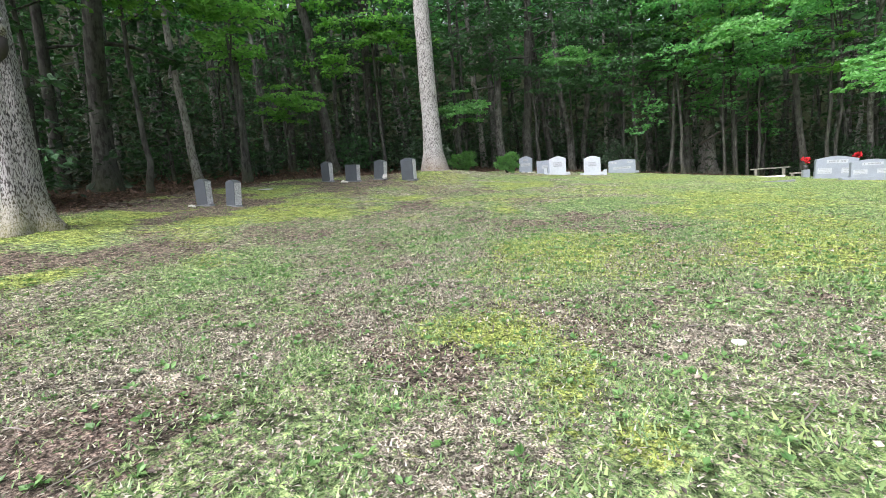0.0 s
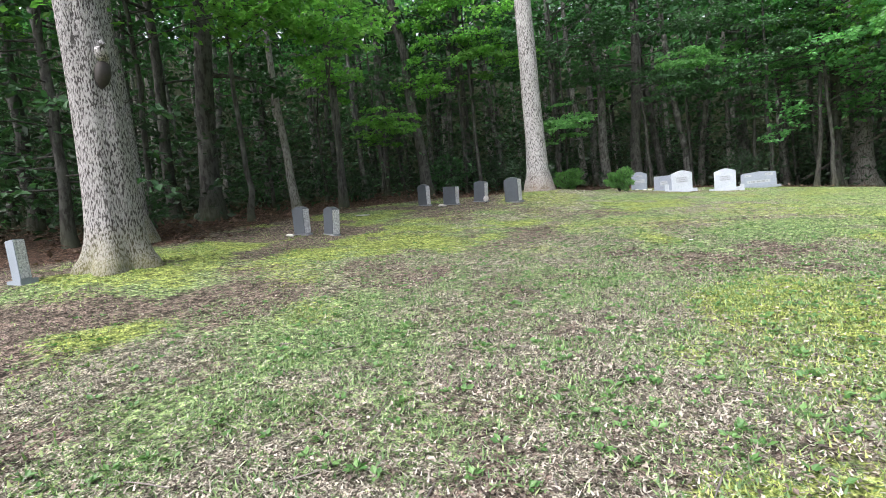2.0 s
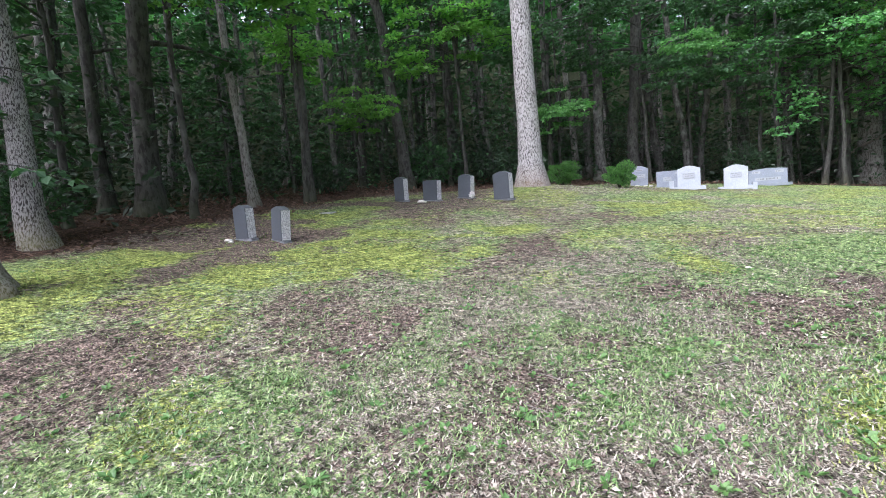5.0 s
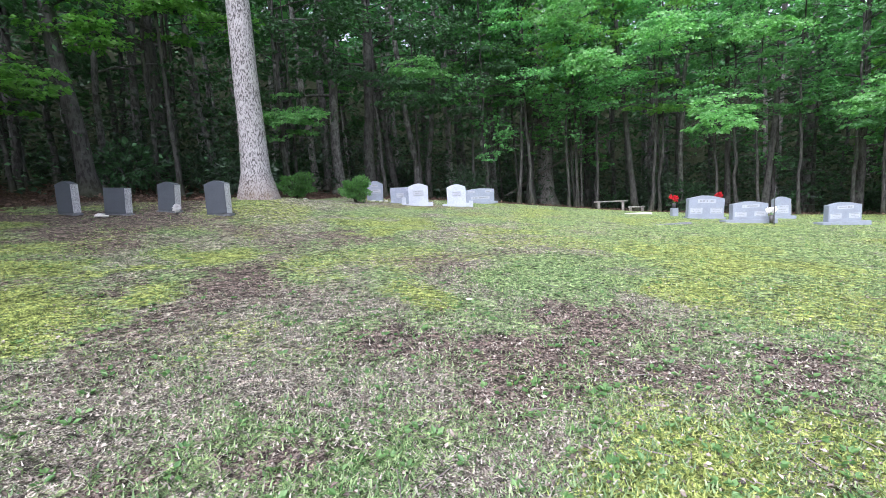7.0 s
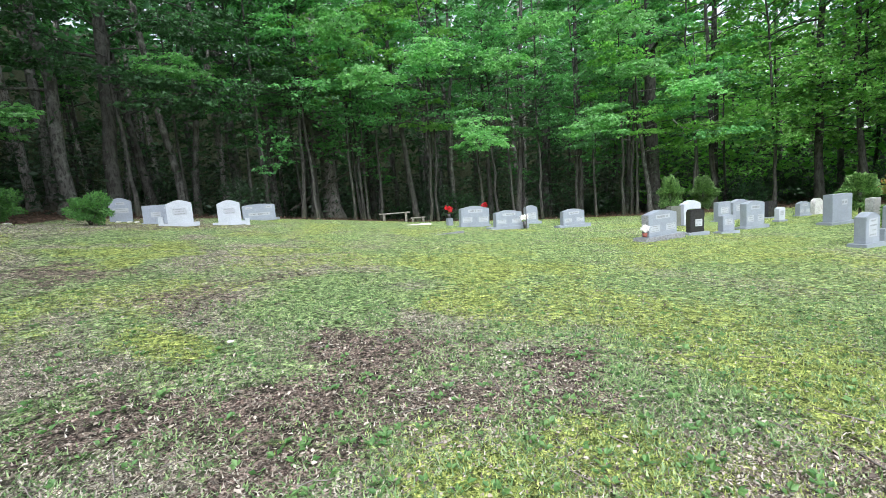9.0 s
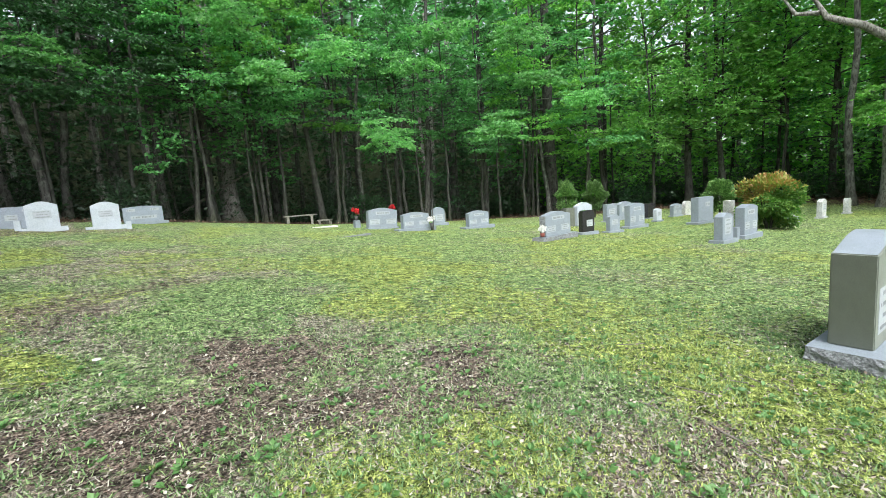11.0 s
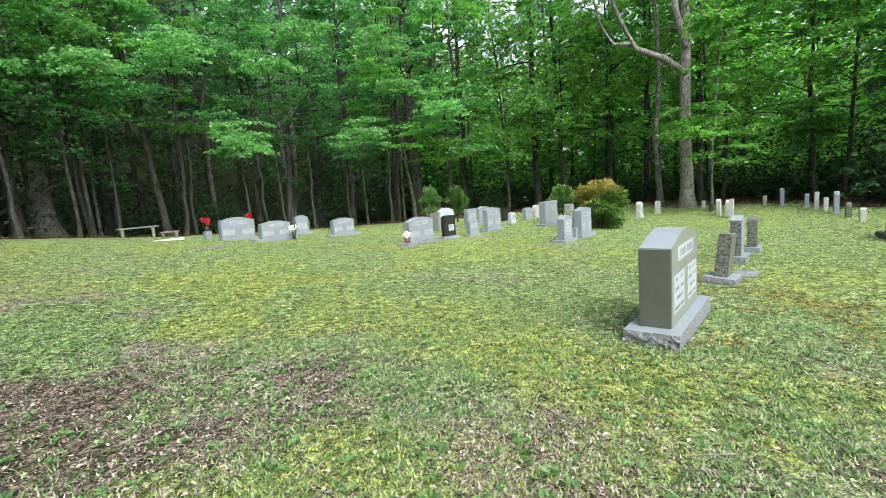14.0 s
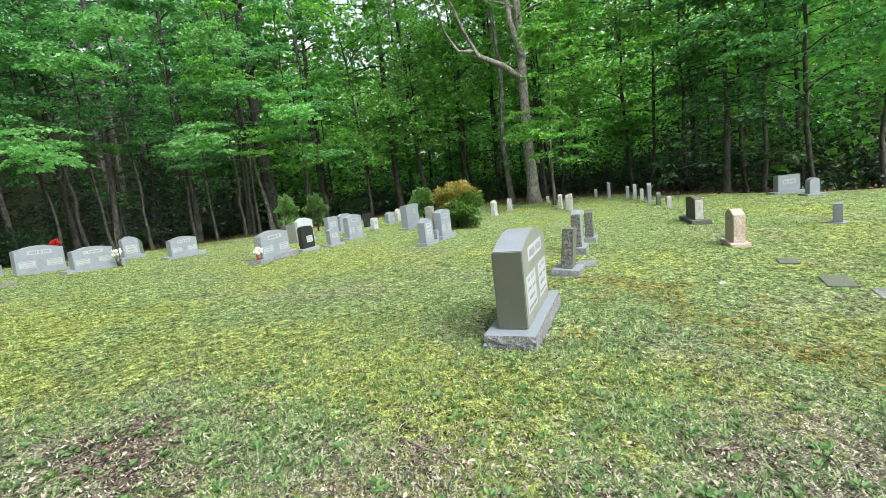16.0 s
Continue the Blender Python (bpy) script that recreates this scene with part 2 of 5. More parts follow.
# places on the lawn: x, y, half length, half width
SOIL_SPOTS = ((-0.9, 8.0, 1.5, 1.3), (-2.6, 7.6, 1.2, 0.8), (-3.8, 14.6, 0.57, 1.50), (-6.9, 3.0, 0.72, 0.86), (-0.6, 8.6, 0.64, 0.76), (-4.5, 10.1, 0.50, 0.86), (-0.7, 8.9, 0.66, 0.65), (-5.7, 9.1, 0.55, 0.78), (-6.6, 4.8, 0.56, 0.60), (-3.3, 5.8, 0.70, 0.45), (-2.5, 8.4, 0.48, 0.65), (-1.4, 7.7, 0.55, 0.49), (-4.7, 6.4, 0.49, 0.43), (0.2, 7.3, 0.46, 0.45), (-1.2, 8.1, 0.46, 0.45), (-1.1, 2.4, 0.38, 0.52), (-1.6, 7.3, 0.45, 0.41), (-0.5, 7.7, 0.44, 0.40), (-2.5, 4.8, 0.42, 0.42), (-6.6, 4.0, 0.34, 0.44), (-3.0, 6.7, 0.51, 0.27), (-2.3, 1.6, 0.40, 0.33), (0.6, 7.9, 0.37, 0.35), (1.5, 4.3, 0.32, 0.38), (-2.4, 1.3, 0.33, 0.31), (-2.2, 2.8, 0.25, 0.33), (1.0, 5.9, 0.22, 0.23))
MOSS_SPOTS = ((-8.6, 4.9, 0.9, 0.9), (-6.8, 8.9, 1.65, 1.37), (-9.8, 6.2, 1.43, 1.50), (-3.2, 15.6, 1.23, 1.50), (2.6, 11.9, 0.94, 1.50), (-9.0, 5.9, 1.02, 1.19), (1.8, 5.9, 0.74, 1.50), (-7.8, 7.5, 1.04, 1.04), (-6.5, 8.2, 0.90, 1.06), (-7.4, 10.6, 1.05, 0.74), (-0.8, 6.2, 0.70, 1.11), (-6.6, 8.6, 0.71, 0.95), (-5.8, 11.7, 0.74, 0.82), (0.7, 9.8, 0.59, 0.59), (-8.2, 9.2, 0.49, 0.70), (-2.3, 9.7, 0.45, 0.52), (-5.1, 9.6, 0.40, 0.48), (-6.3, 3.3, 0.38, 0.48), (-0.8, 3.1, 0.43, 0.33), (-0.8, 6.7, 0.34, 0.37), (-0.3, 2.5, 0.26, 0.42), (0.1, 6.6, 0.32, 0.30), (-1.3, 6.0, 0.22, 0.43), (1.4, 4.8, 0.25, 0.27), (-1.5, 4.6, 0.21, 0.29), (0.1, 2.0, 0.20, 0.26))
THATCH_SPOTS = ((-3.1, 2, 0.26, 0.32), (-3.3, 2.4, 0.25, 0.29), (-2.6, 2.3, 0.52, 0.47), (-3.3, 1.6, 0.36, 0.4), (-2, 4.2, 0.83, 0.53), (0.7, 3.3, 0.43, 0.32), (-5.2, 2.6, 0.48, 0.51), (-5.3, 3.2, 0.51, 0.51), (-3.5, 3.4, 0.28, 0.27), (-1.9, 5.4, 0.39, 0.41), (-2.9, 7.4, 0.71, 0.45))
FRESH_SPOTS = ((-1.8, 2.3, 0.23, 0.31), (-3.9, 4.1, 0.80, 0.89), (-4.0, 3.8, 0.24, 0.25), (-4.5, 4.8, 0.44, 0.44), (-2.6, 5.6, 0.31, 0.33), (-0.3, 10.6, 0.70, 1.15), (-2.3, 6.7, 0.42, 0.33), (-0.3, 10.3, 0.59, 0.61), (-1.3, 10.3, 0.53, 0.54), (-0.7, 10.8, 0.85, 0.84), (1.0, 6.6, 0.43, 0.47))
OCHRE_SPOTS = ((5.4, 4.4, 0.81, 1.29), (3.6, 3.8, 0.66, 0.64), (3.1, 5.1, 0.52, 0.34), (3.1, 3.1, 0.88, 0.37))
PATCHES = [(k, *p) for k, spots in enumerate((SOIL_SPOTS, MOSS_SPOTS, THATCH_SPOTS, FRESH_SPOTS, OCHRE_SPOTS)) for p in spots]


def cover(x, y):
    """Shares of soil, moss, dry thatch, wood litter and ochre moss at a place on the ground."""
    x, y = np.asarray(x, float), np.asarray(y, float)
    west = step(-x - 0.25 * y, 1.0, 8.0)
    edge = lawn_edge(x, y) + 2.2 * (fbm(x, y, 3.0, 5) - 0.5)
    open_lawn = step(x + 0.12 * y, 0.5, 4.5)
    soil = (0.42 + 0.3 * west) * step(fbm(x, y, 1.3, 1) + 0.18 * west, 0.46, 0.74) * (1 - 0.9 * open_lawn) + 0.14 * (1 - open_lawn)
    # extra moss on the open lawn, partly so its paler tone carries brighter light
    moss = 0.10 + 0.22 * open_lawn + 0.12 * west + (0.45 - 0.1 * open_lawn) * step(fbm(x, y, 1.6, 11) + 0.05 * west, 0.46, 0.70)
    thatch = 0.27 - 0.15 * west - 0.12 * open_lawn + (0.5 - 0.2 * open_lawn - 0.3 * west) * step(fbm(x, y, 1.1, 21) + 0.12 * step(-x, -1, 4), 0.42, 0.68)
    ochre = 0.25 * open_lawn * step(fbm(x, y, 2.4, 51), 0.5, 0.7)
    ragged = 2.2 * (fbm(x, y, 0.55, 31) - 0.5)
    for kind, px, py, rx, ry in PATCHES:
        k = (0.76 if rx < 1.1 else 0.42, 0.8, 0.75, 0.7, 0.65)[kind] * step(1.0 - np.hypot((x - px) / rx, (y - py) / ry) + ragged, -0.45, 0.7)
        soil = soil * (1 - k) + (kind == 0) * k
        moss = moss * (1 - k) + (kind == 1) * k
        thatch = thatch * (1 - k) + (kind == 2) * k
        ochre = ochre * (1 - k) + (kind == 4) * k
    litter = step(-edge, -0.5, 0.5)
    return soil, moss, thatch, litter, ochre


# ---- mesh helpers ----
def part(name, bm, mat, parent=None, label="", smooth=False):
    me = bpy.data.meshes.new(name)
    bm.to_mesh(me)
    bm.free()
    for m in (mat if isinstance(mat, (list, tuple)) else [mat]):
        me.materials.append(m)
    if smooth:
        me.shade_smooth()
    ob = new(name, me)
    ob.parent = parent
    if label:
        tagged(ob, label)
    return ob


def sheet(name, verts, faces, mat, parent=None, smooth=False):
    me = bpy.data.meshes.new(name)
    me.from_pydata(np.asarray(verts).tolist(), [], faces if isinstance(faces, list) else faces.tolist())
    me.materials.append(mat)
    if smooth:
        me.shade_smooth()
    ob = new(name, me)
    ob.parent = parent
    return ob


def thing(name, x, y, z, turn, label, category, group="", tilt=(0, 0)):
    ob = new(name)
    ob.matrix_world = pose(x, y, z, tilt[0], tilt[1], turn)
    ob.empty_display_size = 0.2
    return tagged(ob, label, category, group)


def box(bm, x0, x1, y0, y1, z0, z1, soft=0.0, mat=0):
    r = bmesh.ops.create_cube(bm, size=1, matrix=Matrix.LocRotScale(((x0 + x1) / 2, (y0 + y1) / 2, (z0 + z1) / 2), None, (x1 - x0, y1 - y0, z1 - z0)))
    fs = list({f for v in r["verts"] for f in v.link_faces})
    for f in fs:
        f.material_index = mat
    if soft:
        bmesh.ops.bevel(bm, geom=list({e for f in fs for e in f.edges}), offset=soft, segments=2, affect="EDGES")
    return bm


def tube(path, radii, sides=8):
    path, radii = np.asarray(path, float), np.asarray(radii, float)
    tang = np.gradient(path, axis=0)
    tang /= np.linalg.norm(tang, axis=1)[:, None]
    ref = np.where(np.abs(tang[:, 2:3]) > 0.8, [[1.0, 0, 0]], [[0, 0, 1.0]])
    a = np.cross(tang, ref)
    a /= np.linalg.norm(a, axis=1)[:, None]
    b = np.cross(tang, a)
    th = np.arange(sides) * 2 * math.pi / sides
    v = path[:, None] + radii[:, None, None] * (a[:, None] * np.cos(th)[None, :, None] + b[:, None] * np.sin(th)[None, :, None])
    n = len(path)
    i, j = np.meshgrid(np.arange(n - 1), np.arange(sides), indexing="ij")
    k = (j + 1) % sides
    f = np.stack([i * sides + j, i * sides + k, (i + 1) * sides + k, (i + 1) * sides + j], -1).reshape(-1, 4)
    return v.reshape(-1, 3), f


def join(pieces):
    vs, fs, n = [], [], 0
    for v, f in pieces:
        vs.append(v)
        fs.append(f + n)
        n += len(v)
    return np.concatenate(vs), np.concatenate(fs)


def leaves(rs, p, d, length, width, tilt=0.5, fold=0.25):
    """A pointed, folded leaf at each place p that grows along d."""
    n = len(p)
    d = d / (np.linalg.norm(d, axis=1)[:, None] + 1e-9)
    up = np.tile([0, 0, 1.0], (n, 1)) + rs.normal(0, tilt, (n, 3))
    side = np.cross(d, up)
    side /= np.linalg.norm(side, axis=1)[:, None] + 1e-9
    nor = np.cross(side, d)
    L = (length * rs.uniform(0.6, 1.25, n))[:, None]
    W = L * width / length * 0.5
    v = np.stack([p, p + d * L * 0.45 + side * W + nor * W * fold, p + d * L, p + d * L * 0.45 - side * W + nor * W * fold], 1)
    return v.reshape(-1, 3), np.arange(4 * n).reshape(n, 4)


def spray(rs, start, way, length, count, leaf, width=0.45, droop=0.25, sag=0.04):
    """Leaves of one flat, drooping bough, in small fans at the ends of its twigs."""
    fans = max(count // 6, 1)
    pick = rs.randint(0, fans, count)
    u = (rs.uniform(0.12, 1, fans) ** 0.8)[pick]
    s = (rs.uniform(-1, 1, fans))[pick] * width * np.sin(np.clip(u * 2.6 + 0.35, 0, math.pi))
    way = np.asarray(way, float)
    way = way / np.linalg.norm(way)
    side = np.cross(way, [0, 0, 1.0])
    side /= np.linalg.norm(side) + 1e-9
    a = rs.uniform(-1.9, 1.9, count)
    out = way * (0.8 + 0 * a)[:, None] + side * np.sign(s)[:, None] * 0.5
    out = out * np.cos(a)[:, None] + np.cross(out, [0, 0, 1.0]) * np.sin(a)[:, None]
    p = np.asarray(start) + way * (u * length)[:, None] + side * (s * length)[:, None] + out * leaf * rs.uniform(0.1, 0.7, count)[:, None]
    p[:, 2] += -droop * length * (u ** 2 + 0.35 * np.abs(s)) + (rs.normal(0, sag * length ** 0.5, fans))[pick] + rs.normal(0, leaf * 0.12, count)
    return leaves(rs, p, out + rs.normal(0, 0.25, (count, 3)) - [0, 0, 0.42], leaf, leaf * 0.66, 0.7)


# ---- ground ----
def spaced(lo, a, b, hi, fine):
    core = np.arange(a, b, fine)
    out, v, s = [], b, fine
    while v < hi:
        s *= 1.22
        v += s
        out.append(v)
    left, v, s = [], a, fine
    while v > lo:
        s *= 1.22
        v -= s
        left.append(v)
    return np.array(left[::-1] + core.tolist() + [b] + out)


gx, gy = spaced(-600, -9, 7, 600, 0.1), spaced(-600, 0.5, 15, 600, 0.1)
XX, YY = np.meshgrid(gx, gy, indexing="ij")


def surface(x, y):
    return height(x, y) + 0.05 * (fbm(x, y, 1.7, 3) - 0.5) + 0.03 * (fbm(x, y, 0.5, 4) - 0.5)


ZZ = surface(XX, YY)
nx, ny = XX.shape
ii, jj = np.meshgrid(np.arange(nx - 1), np.arange(ny - 1), indexing="ij")
quads = np.stack([ii * ny + jj, (ii + 1) * ny + jj, (ii + 1) * ny + jj + 1, ii * ny + jj + 1], -1).reshape(-1, 4)


def ground_material():
    m, n, l, b = material("mossy_lawn_and_leaf_litter", 0.95)
    att = n.new("ShaderNodeAttribute")
    att.attribute_name = "cover"
    lit = n.new("ShaderNodeAttribute")
    lit.attribute_name = "litter"
    s = n.new("ShaderNodeSeparateColor")
    l.new(att.outputs["Color"], s.inputs[0])
    grain, fine, mid = noisy(n, l, 55.0, 5, 0.7), noisy(n, l, 170.0, 3, 0.7), noisy(n, l, 26.0, 6, 0.8)

    def rough_edge(src, scale):
        a = n.new("ShaderNodeMapRange")
        a.inputs[1].default_value, a.inputs[2].default_value = 0.30, 0.70
        l.new(noisy(n, l, scale, 5, 0.75), a.inputs[0])
        d = n.new("ShaderNodeMath")
        d.operation = "SUBTRACT"
        l.new(src, d.inputs[0])
        l.new(a.outputs[0], d.inputs[1])
        c = n.new("ShaderNodeMapRange")
        c.inputs[1].default_value, c.inputs[2].default_value = -0.12, 0.12
        l.new(d.outputs[0], c.inputs[0])
        return c.outputs[0]

    grass = blend(n, l, ramp(n, l, fine, [(0.5, (0, 0, 0)), (0.66, (1, 1, 1))]), ramp(n, l, mid, [(0.42, (0.012, 0.032, 0.009)), (0.5, (0.10, 0.19, 0.057)), (0.58, (0.30, 0.42, 0.17))]), (0.38, 0.45, 0.25))
    soil = ramp(n, l, grain, [(0.40, (0.03, 0.022, 0.019)), (0.5, (0.125, 0.094, 0.08)), (0.6, (0.31, 0.255, 0.22))])
    moss = ramp(n, l, grain, [(0.40, (0.055, 0.08, 0.016)), (0.5, (0.225, 0.285, 0.07)), (0.6, (0.43, 0.48, 0.165))])
    thatch = ramp(n, l, noisy(n, l, 75.0, 4, 0.7), [(0.4, (0.038, 0.032, 0.026)), (0.5, (0.18, 0.16, 0.128)), (0.6, (0.54, 0.51, 0.435))])
    litter = ramp(n, l, mid, [(0.36, (0.02, 0.018, 0.012)), (0.46, (0.045, 0.028, 0.02)), (0.54, (0.115, 0.068, 0.05)), (0.64, (0.22, 0.15, 0.115))])
    tawny = ramp(n, l, grain, [(0.4, (0.06, 0.06, 0.012)), (0.5, (0.21, 0.18, 0.045)), (0.6, (0.36, 0.33, 0.10))])
    col = blend(n, l, rough_edge(s.outputs[2], 38.0), grass, thatch)
    col = blend(n, l, rough_edge(s.outputs[1], 14.0), col, moss)
    col = blend(n, l, rough_edge(att.outputs["Alpha"], 18.0), col, tawny)
    col = blend(n, l, rough_edge(s.outputs[0], 12.0), col, soil)
    col = blend(n, l, rough_edge(lit.outputs["Fac"], 8.0), col, litter)
    col = blend(n, l, 1.0, col, ramp(n, l, noisy(n, l, 5.5, 4, 0.7), [(0.36, (0.52, 0.55, 0.5)), (0.5, (0.98, 1.0, 0.96)), (0.62, (1.35, 1.33, 1.3))]), "MULTIPLY")
    col = blend(n, l, 1.0, col, ramp(n, l, noisy(n, l, 17.0, 2, 0.6), [(0.36, (0.34, 0.36, 0.32)), (0.5, (1.0, 1.0, 1.0)), (0.62, (1.6, 1.58, 1.54))]), "MULTIPLY")
    # shade painted on the forest floor: near-black green deeper into the wood
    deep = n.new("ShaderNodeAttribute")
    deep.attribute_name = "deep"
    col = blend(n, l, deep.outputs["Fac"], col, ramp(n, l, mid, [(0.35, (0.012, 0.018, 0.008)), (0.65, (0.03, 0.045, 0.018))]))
    l.new(col, b.inputs["Base Color"])
    b.inputs["Specular IOR Level"].default_value = 0.15
    bump(n, l, b, grain, 1.0, 0.05)
    return m


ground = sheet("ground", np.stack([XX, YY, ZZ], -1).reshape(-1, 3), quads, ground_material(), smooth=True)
tagged(ground, "uneven mown lawn of grass, moss and bare soil, with leaf litter under the trees", "ground", kind="structure")
so, mo, tha, li, och = cover(XX.ravel(), YY.ravel())
attr = ground.data.color_attributes.new("cover", "FLOAT_COLOR", "POINT")
attr.data.foreach_set("color", np.stack([so, mo, tha, och], -1).ravel())
attr = ground.data.attributes.new("litter", "FLOAT", "POINT")
attr.data.foreach_set("value", li)
# share of that painted shade, growing from 3 to 9 m into the wood
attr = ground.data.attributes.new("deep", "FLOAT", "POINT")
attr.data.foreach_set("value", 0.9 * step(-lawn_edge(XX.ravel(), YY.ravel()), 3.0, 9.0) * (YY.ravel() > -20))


# ---- gravestones ----
def profile(kind, w, h):
    a = w / 2
    if kind == "serp":
        top = [(a * (1 - k / 8), h * 0.86 + h * 0.14 * math.sin(math.pi / 2 * k / 8) ** 1.3) for k in range(9)]
        top += [(-x, z) for x, z in top[-2::-1]]
    elif kind == "arch":
        top = [(a * math.cos(k * math.pi / 14), h * 0.7 + h * 0.3 * math.sin(k * math.pi / 14)) for k in range(15)]
    elif kind == "peak":
        top = [(a, h * 0.9), (a * 0.6, h * 0.95), (0, h), (-a * 0.6, h * 0.95), (-a, h * 0.9)]
    elif kind == "notch":
        top = [(a, h * 0.9), (a * 0.86, h * 0.9), (a * 0.86, h * 0.96)] + [(a * 0.8 * math.cos(k * math.pi / 8), h * 0.96 + h * 0.04 * math.sin(k * math.pi / 8)) for k in range(1, 8)] + [(-a * 0.86, h * 0.96), (-a * 0.86, h * 0.9), (-a, h * 0.9)]
    else:
        top = [(a, h), (-a, h)]
    return [(-a, 0), (a, 0)] + top


def slab(kind, w, h, t, soft=0.008, slant=0.0):
    """An upright stone, front towards -y: front and back take material 0, the edges 1."""
    bm = bmesh.new()
    pts = profile(kind, w, h)
    f = bm.faces.new([bm.verts.new((x, -t / 2 + slant * z / h, z)) for x, z in pts])
    r = bmesh.ops.extrude_face_region(bm, geom=[f])
    for v in r["geom"]:
        if isinstance(v, bmesh.types.BMVert):
            v.co.y = t / 2
    bmesh.ops.recalc_face_normals(bm, faces=bm.faces)
    # upward faces get slot 2, so a top can be painted as sky-lit
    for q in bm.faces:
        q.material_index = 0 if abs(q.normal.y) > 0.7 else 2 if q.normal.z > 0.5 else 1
    if soft:
        sharp = [e for e in bm.edges if len(e.link_faces) == 2 and e.calc_face_angle() > 0.9]
        bmesh.ops.bevel(bm, geom=sharp, offset=soft, segments=2, affect="EDGES")
    return bm


def rocky(bm, seed, amount, cuts=3):
    """Rough, rock-pitched faces."""
    bmesh.ops.subdivide_edges(bm, edges=bm.edges[:], cuts=cuts, use_grid_fill=True)
    rs = np.random.RandomState(seed)
    top = max(v.co.z for v in bm.verts)
    for v in bm.verts:
        if 0.01 < v.co.z < top - 0.004:
            o = v.co.normalized()
            v.co += Vector((o.x, o.y, 0)) * float(rs.uniform(-0.2, 1.0)) * amount
    bm.normal_update()
    return bm


STONES = []


def gravestone(x, y, w, h, t=0.18, kind="serp", die=GREY, edge=None, base=(0.3, 0.3, 0.1), base_mat=None, panels=(), turn=0.0, tilt=(0, 0), label="grey granite gravestone", front=-1, sink=0.03, rough=0.0, group="gravestones", top=None):
    """base: extra width, depth and height of the plinth (None: none). panels: x, z, w, h of pale inscriptions as shares of the die, and lines of lettering."""
    st = thing("gravestone", x, y, gz(x, y) - sink, turn, label, "gravestone", group, tilt)
    z0 = 0.0
    if base:
        z0 = base[2] + sink
        bm = box(bmesh.new(), -(w + base[0]) / 2, (w + base[0]) / 2, -base[1] / 2, base[1] / 2, 0, z0, 0.006)
        if rough:
            bm.free()
            bm = rocky(box(bmesh.new(), -(w + base[0]) / 2, (w + base[0]) / 2, -base[1] / 2, base[1] / 2, 0, z0), len(STONES), rough)
        for q in bm.faces:
            q.material_index = 1 if q.normal.z > 0.8 else 0
        part("plinth", bm, [base_mat or die, GREY if base_mat in (GREY_ROUGH, None) and die is not WHITE else base_mat or die], st)
    bm = slab(kind, w, h if base else h + sink, t)
    d = part("die", bm, [die, edge or die, top or die], st)
    d.location.z = z0 if base else 0.0
    for px, pz, pw, ph, lines in panels:
        pm = box(bmesh.new(), px * w - pw * w / 2, px * w + pw * w / 2, -t / 2 - 0.003, -t / 2 + 0.01, pz * h - ph * h / 2, pz * h + ph * h / 2, 0.002)
        p = part("inscription_panel", pm, FROST, d)
        if front > 0:
            p.matrix_basis = pose(0, 0, 0, 0, 0, 180)
        lm = bmesh.new()
        marks = np.random.RandomState(len(STONES) + 7 * lines)
        for k in range(lines):
            zz = pz * h + ph * h * ((k + 0.5) / lines - 0.5)
            wide = pw * w * (0.8 if k % 2 == 0 else 0.6)
            tall = min(ph * h / lines * (0.26 if lines == 1 else 0.17), 0.035)
            cx, end = px * w - wide / 2, px * w + wide / 2
            while cx < end - tall * 0.5:
                lw = tall * marks.uniform(0.7, 1.3)
                if marks.rand() > 0.14:
                    box(lm, cx, min(cx + lw, end), -t / 2 - 0.004, -t / 2 - 0.001, zz - tall, zz + tall)
                cx += lw + tall * 0.45
        if lines:
            tagged(part("lettering", lm, LETTER, p), kind="stuff")
        else:
            lm.free()
    STONES.append(st)
    return st


NAME = (0, 0.74, 0.5, 0.16, 1)
PAIR = (NAME, (-0.28, 0.3, 0.34, 0.26, 3), (0.28, 0.3, 0.34, 0.26, 3))
ONE = ((0, 0.62, 0.6, 0.3, 2),)
SMALL = ((0, 0.55, 0.62, 0.34, 3),)
# the slate-blue row by the wood
BS = (0.16, 0.16, 0.03)
gravestone(-10.05, 9.35, 0.42, 0.66, 0.19, "peak", SLATE, SLATE_ROUGH, BS, GREY_ROUGH, (), -6, label="blue-grey granite gravestone with rough edges on a low plinth")
gravestone(-9.2, 9.45, 0.46, 0.64, 0.19, "peak", SLATE, SLATE_ROUGH, BS, GREY_ROUGH, (), -20, (-3, 4), "leaning blue-grey granite gravestone with rough edges")
gravestone(-10.45, 15.65, 0.46, 0.74, 0.2, "peak", SLATE, SLATE_ROUGH, BS, GREY_ROUGH, (), -16, (0, 1), "blue-grey granite gravestone with a shallow peaked top")
gravestone(-9.4, 15.75, 0.62, 0.60, 0.2, "flat", SLATE, SLATE_ROUGH, BS, GREY_ROUGH, (), -16, (0, 4), "wide blue-grey granite gravestone leaning a little")
gravestone(-8.4, 16.1, 0.5, 0.70, 0.2, "peak", SLATE, SLATE_ROUGH, BS, GREY_ROUGH, (), -16, (-2, 3), "blue-grey granite gravestone with small white flower beside it")
gravestone(-7.03, 15.7, 0.56, 0.78, 0.2, "peak", SLATE, SLATE_ROUGH, BS, GREY_ROUGH, (), -16, (0, 0), "blue-grey granite gravestone with a smooth inset panel")
# the row before the far wood
gravestone(-4.3, 24.2, 0.66, 0.80, 0.18, "serp", BLUE, None, None, None, ((0, 0.8, 0.4, 0.1, 1), (0, 0.5, 0.7, 0.2, 2)), 3, (0, 2), "pale grey upright granite gravestone")
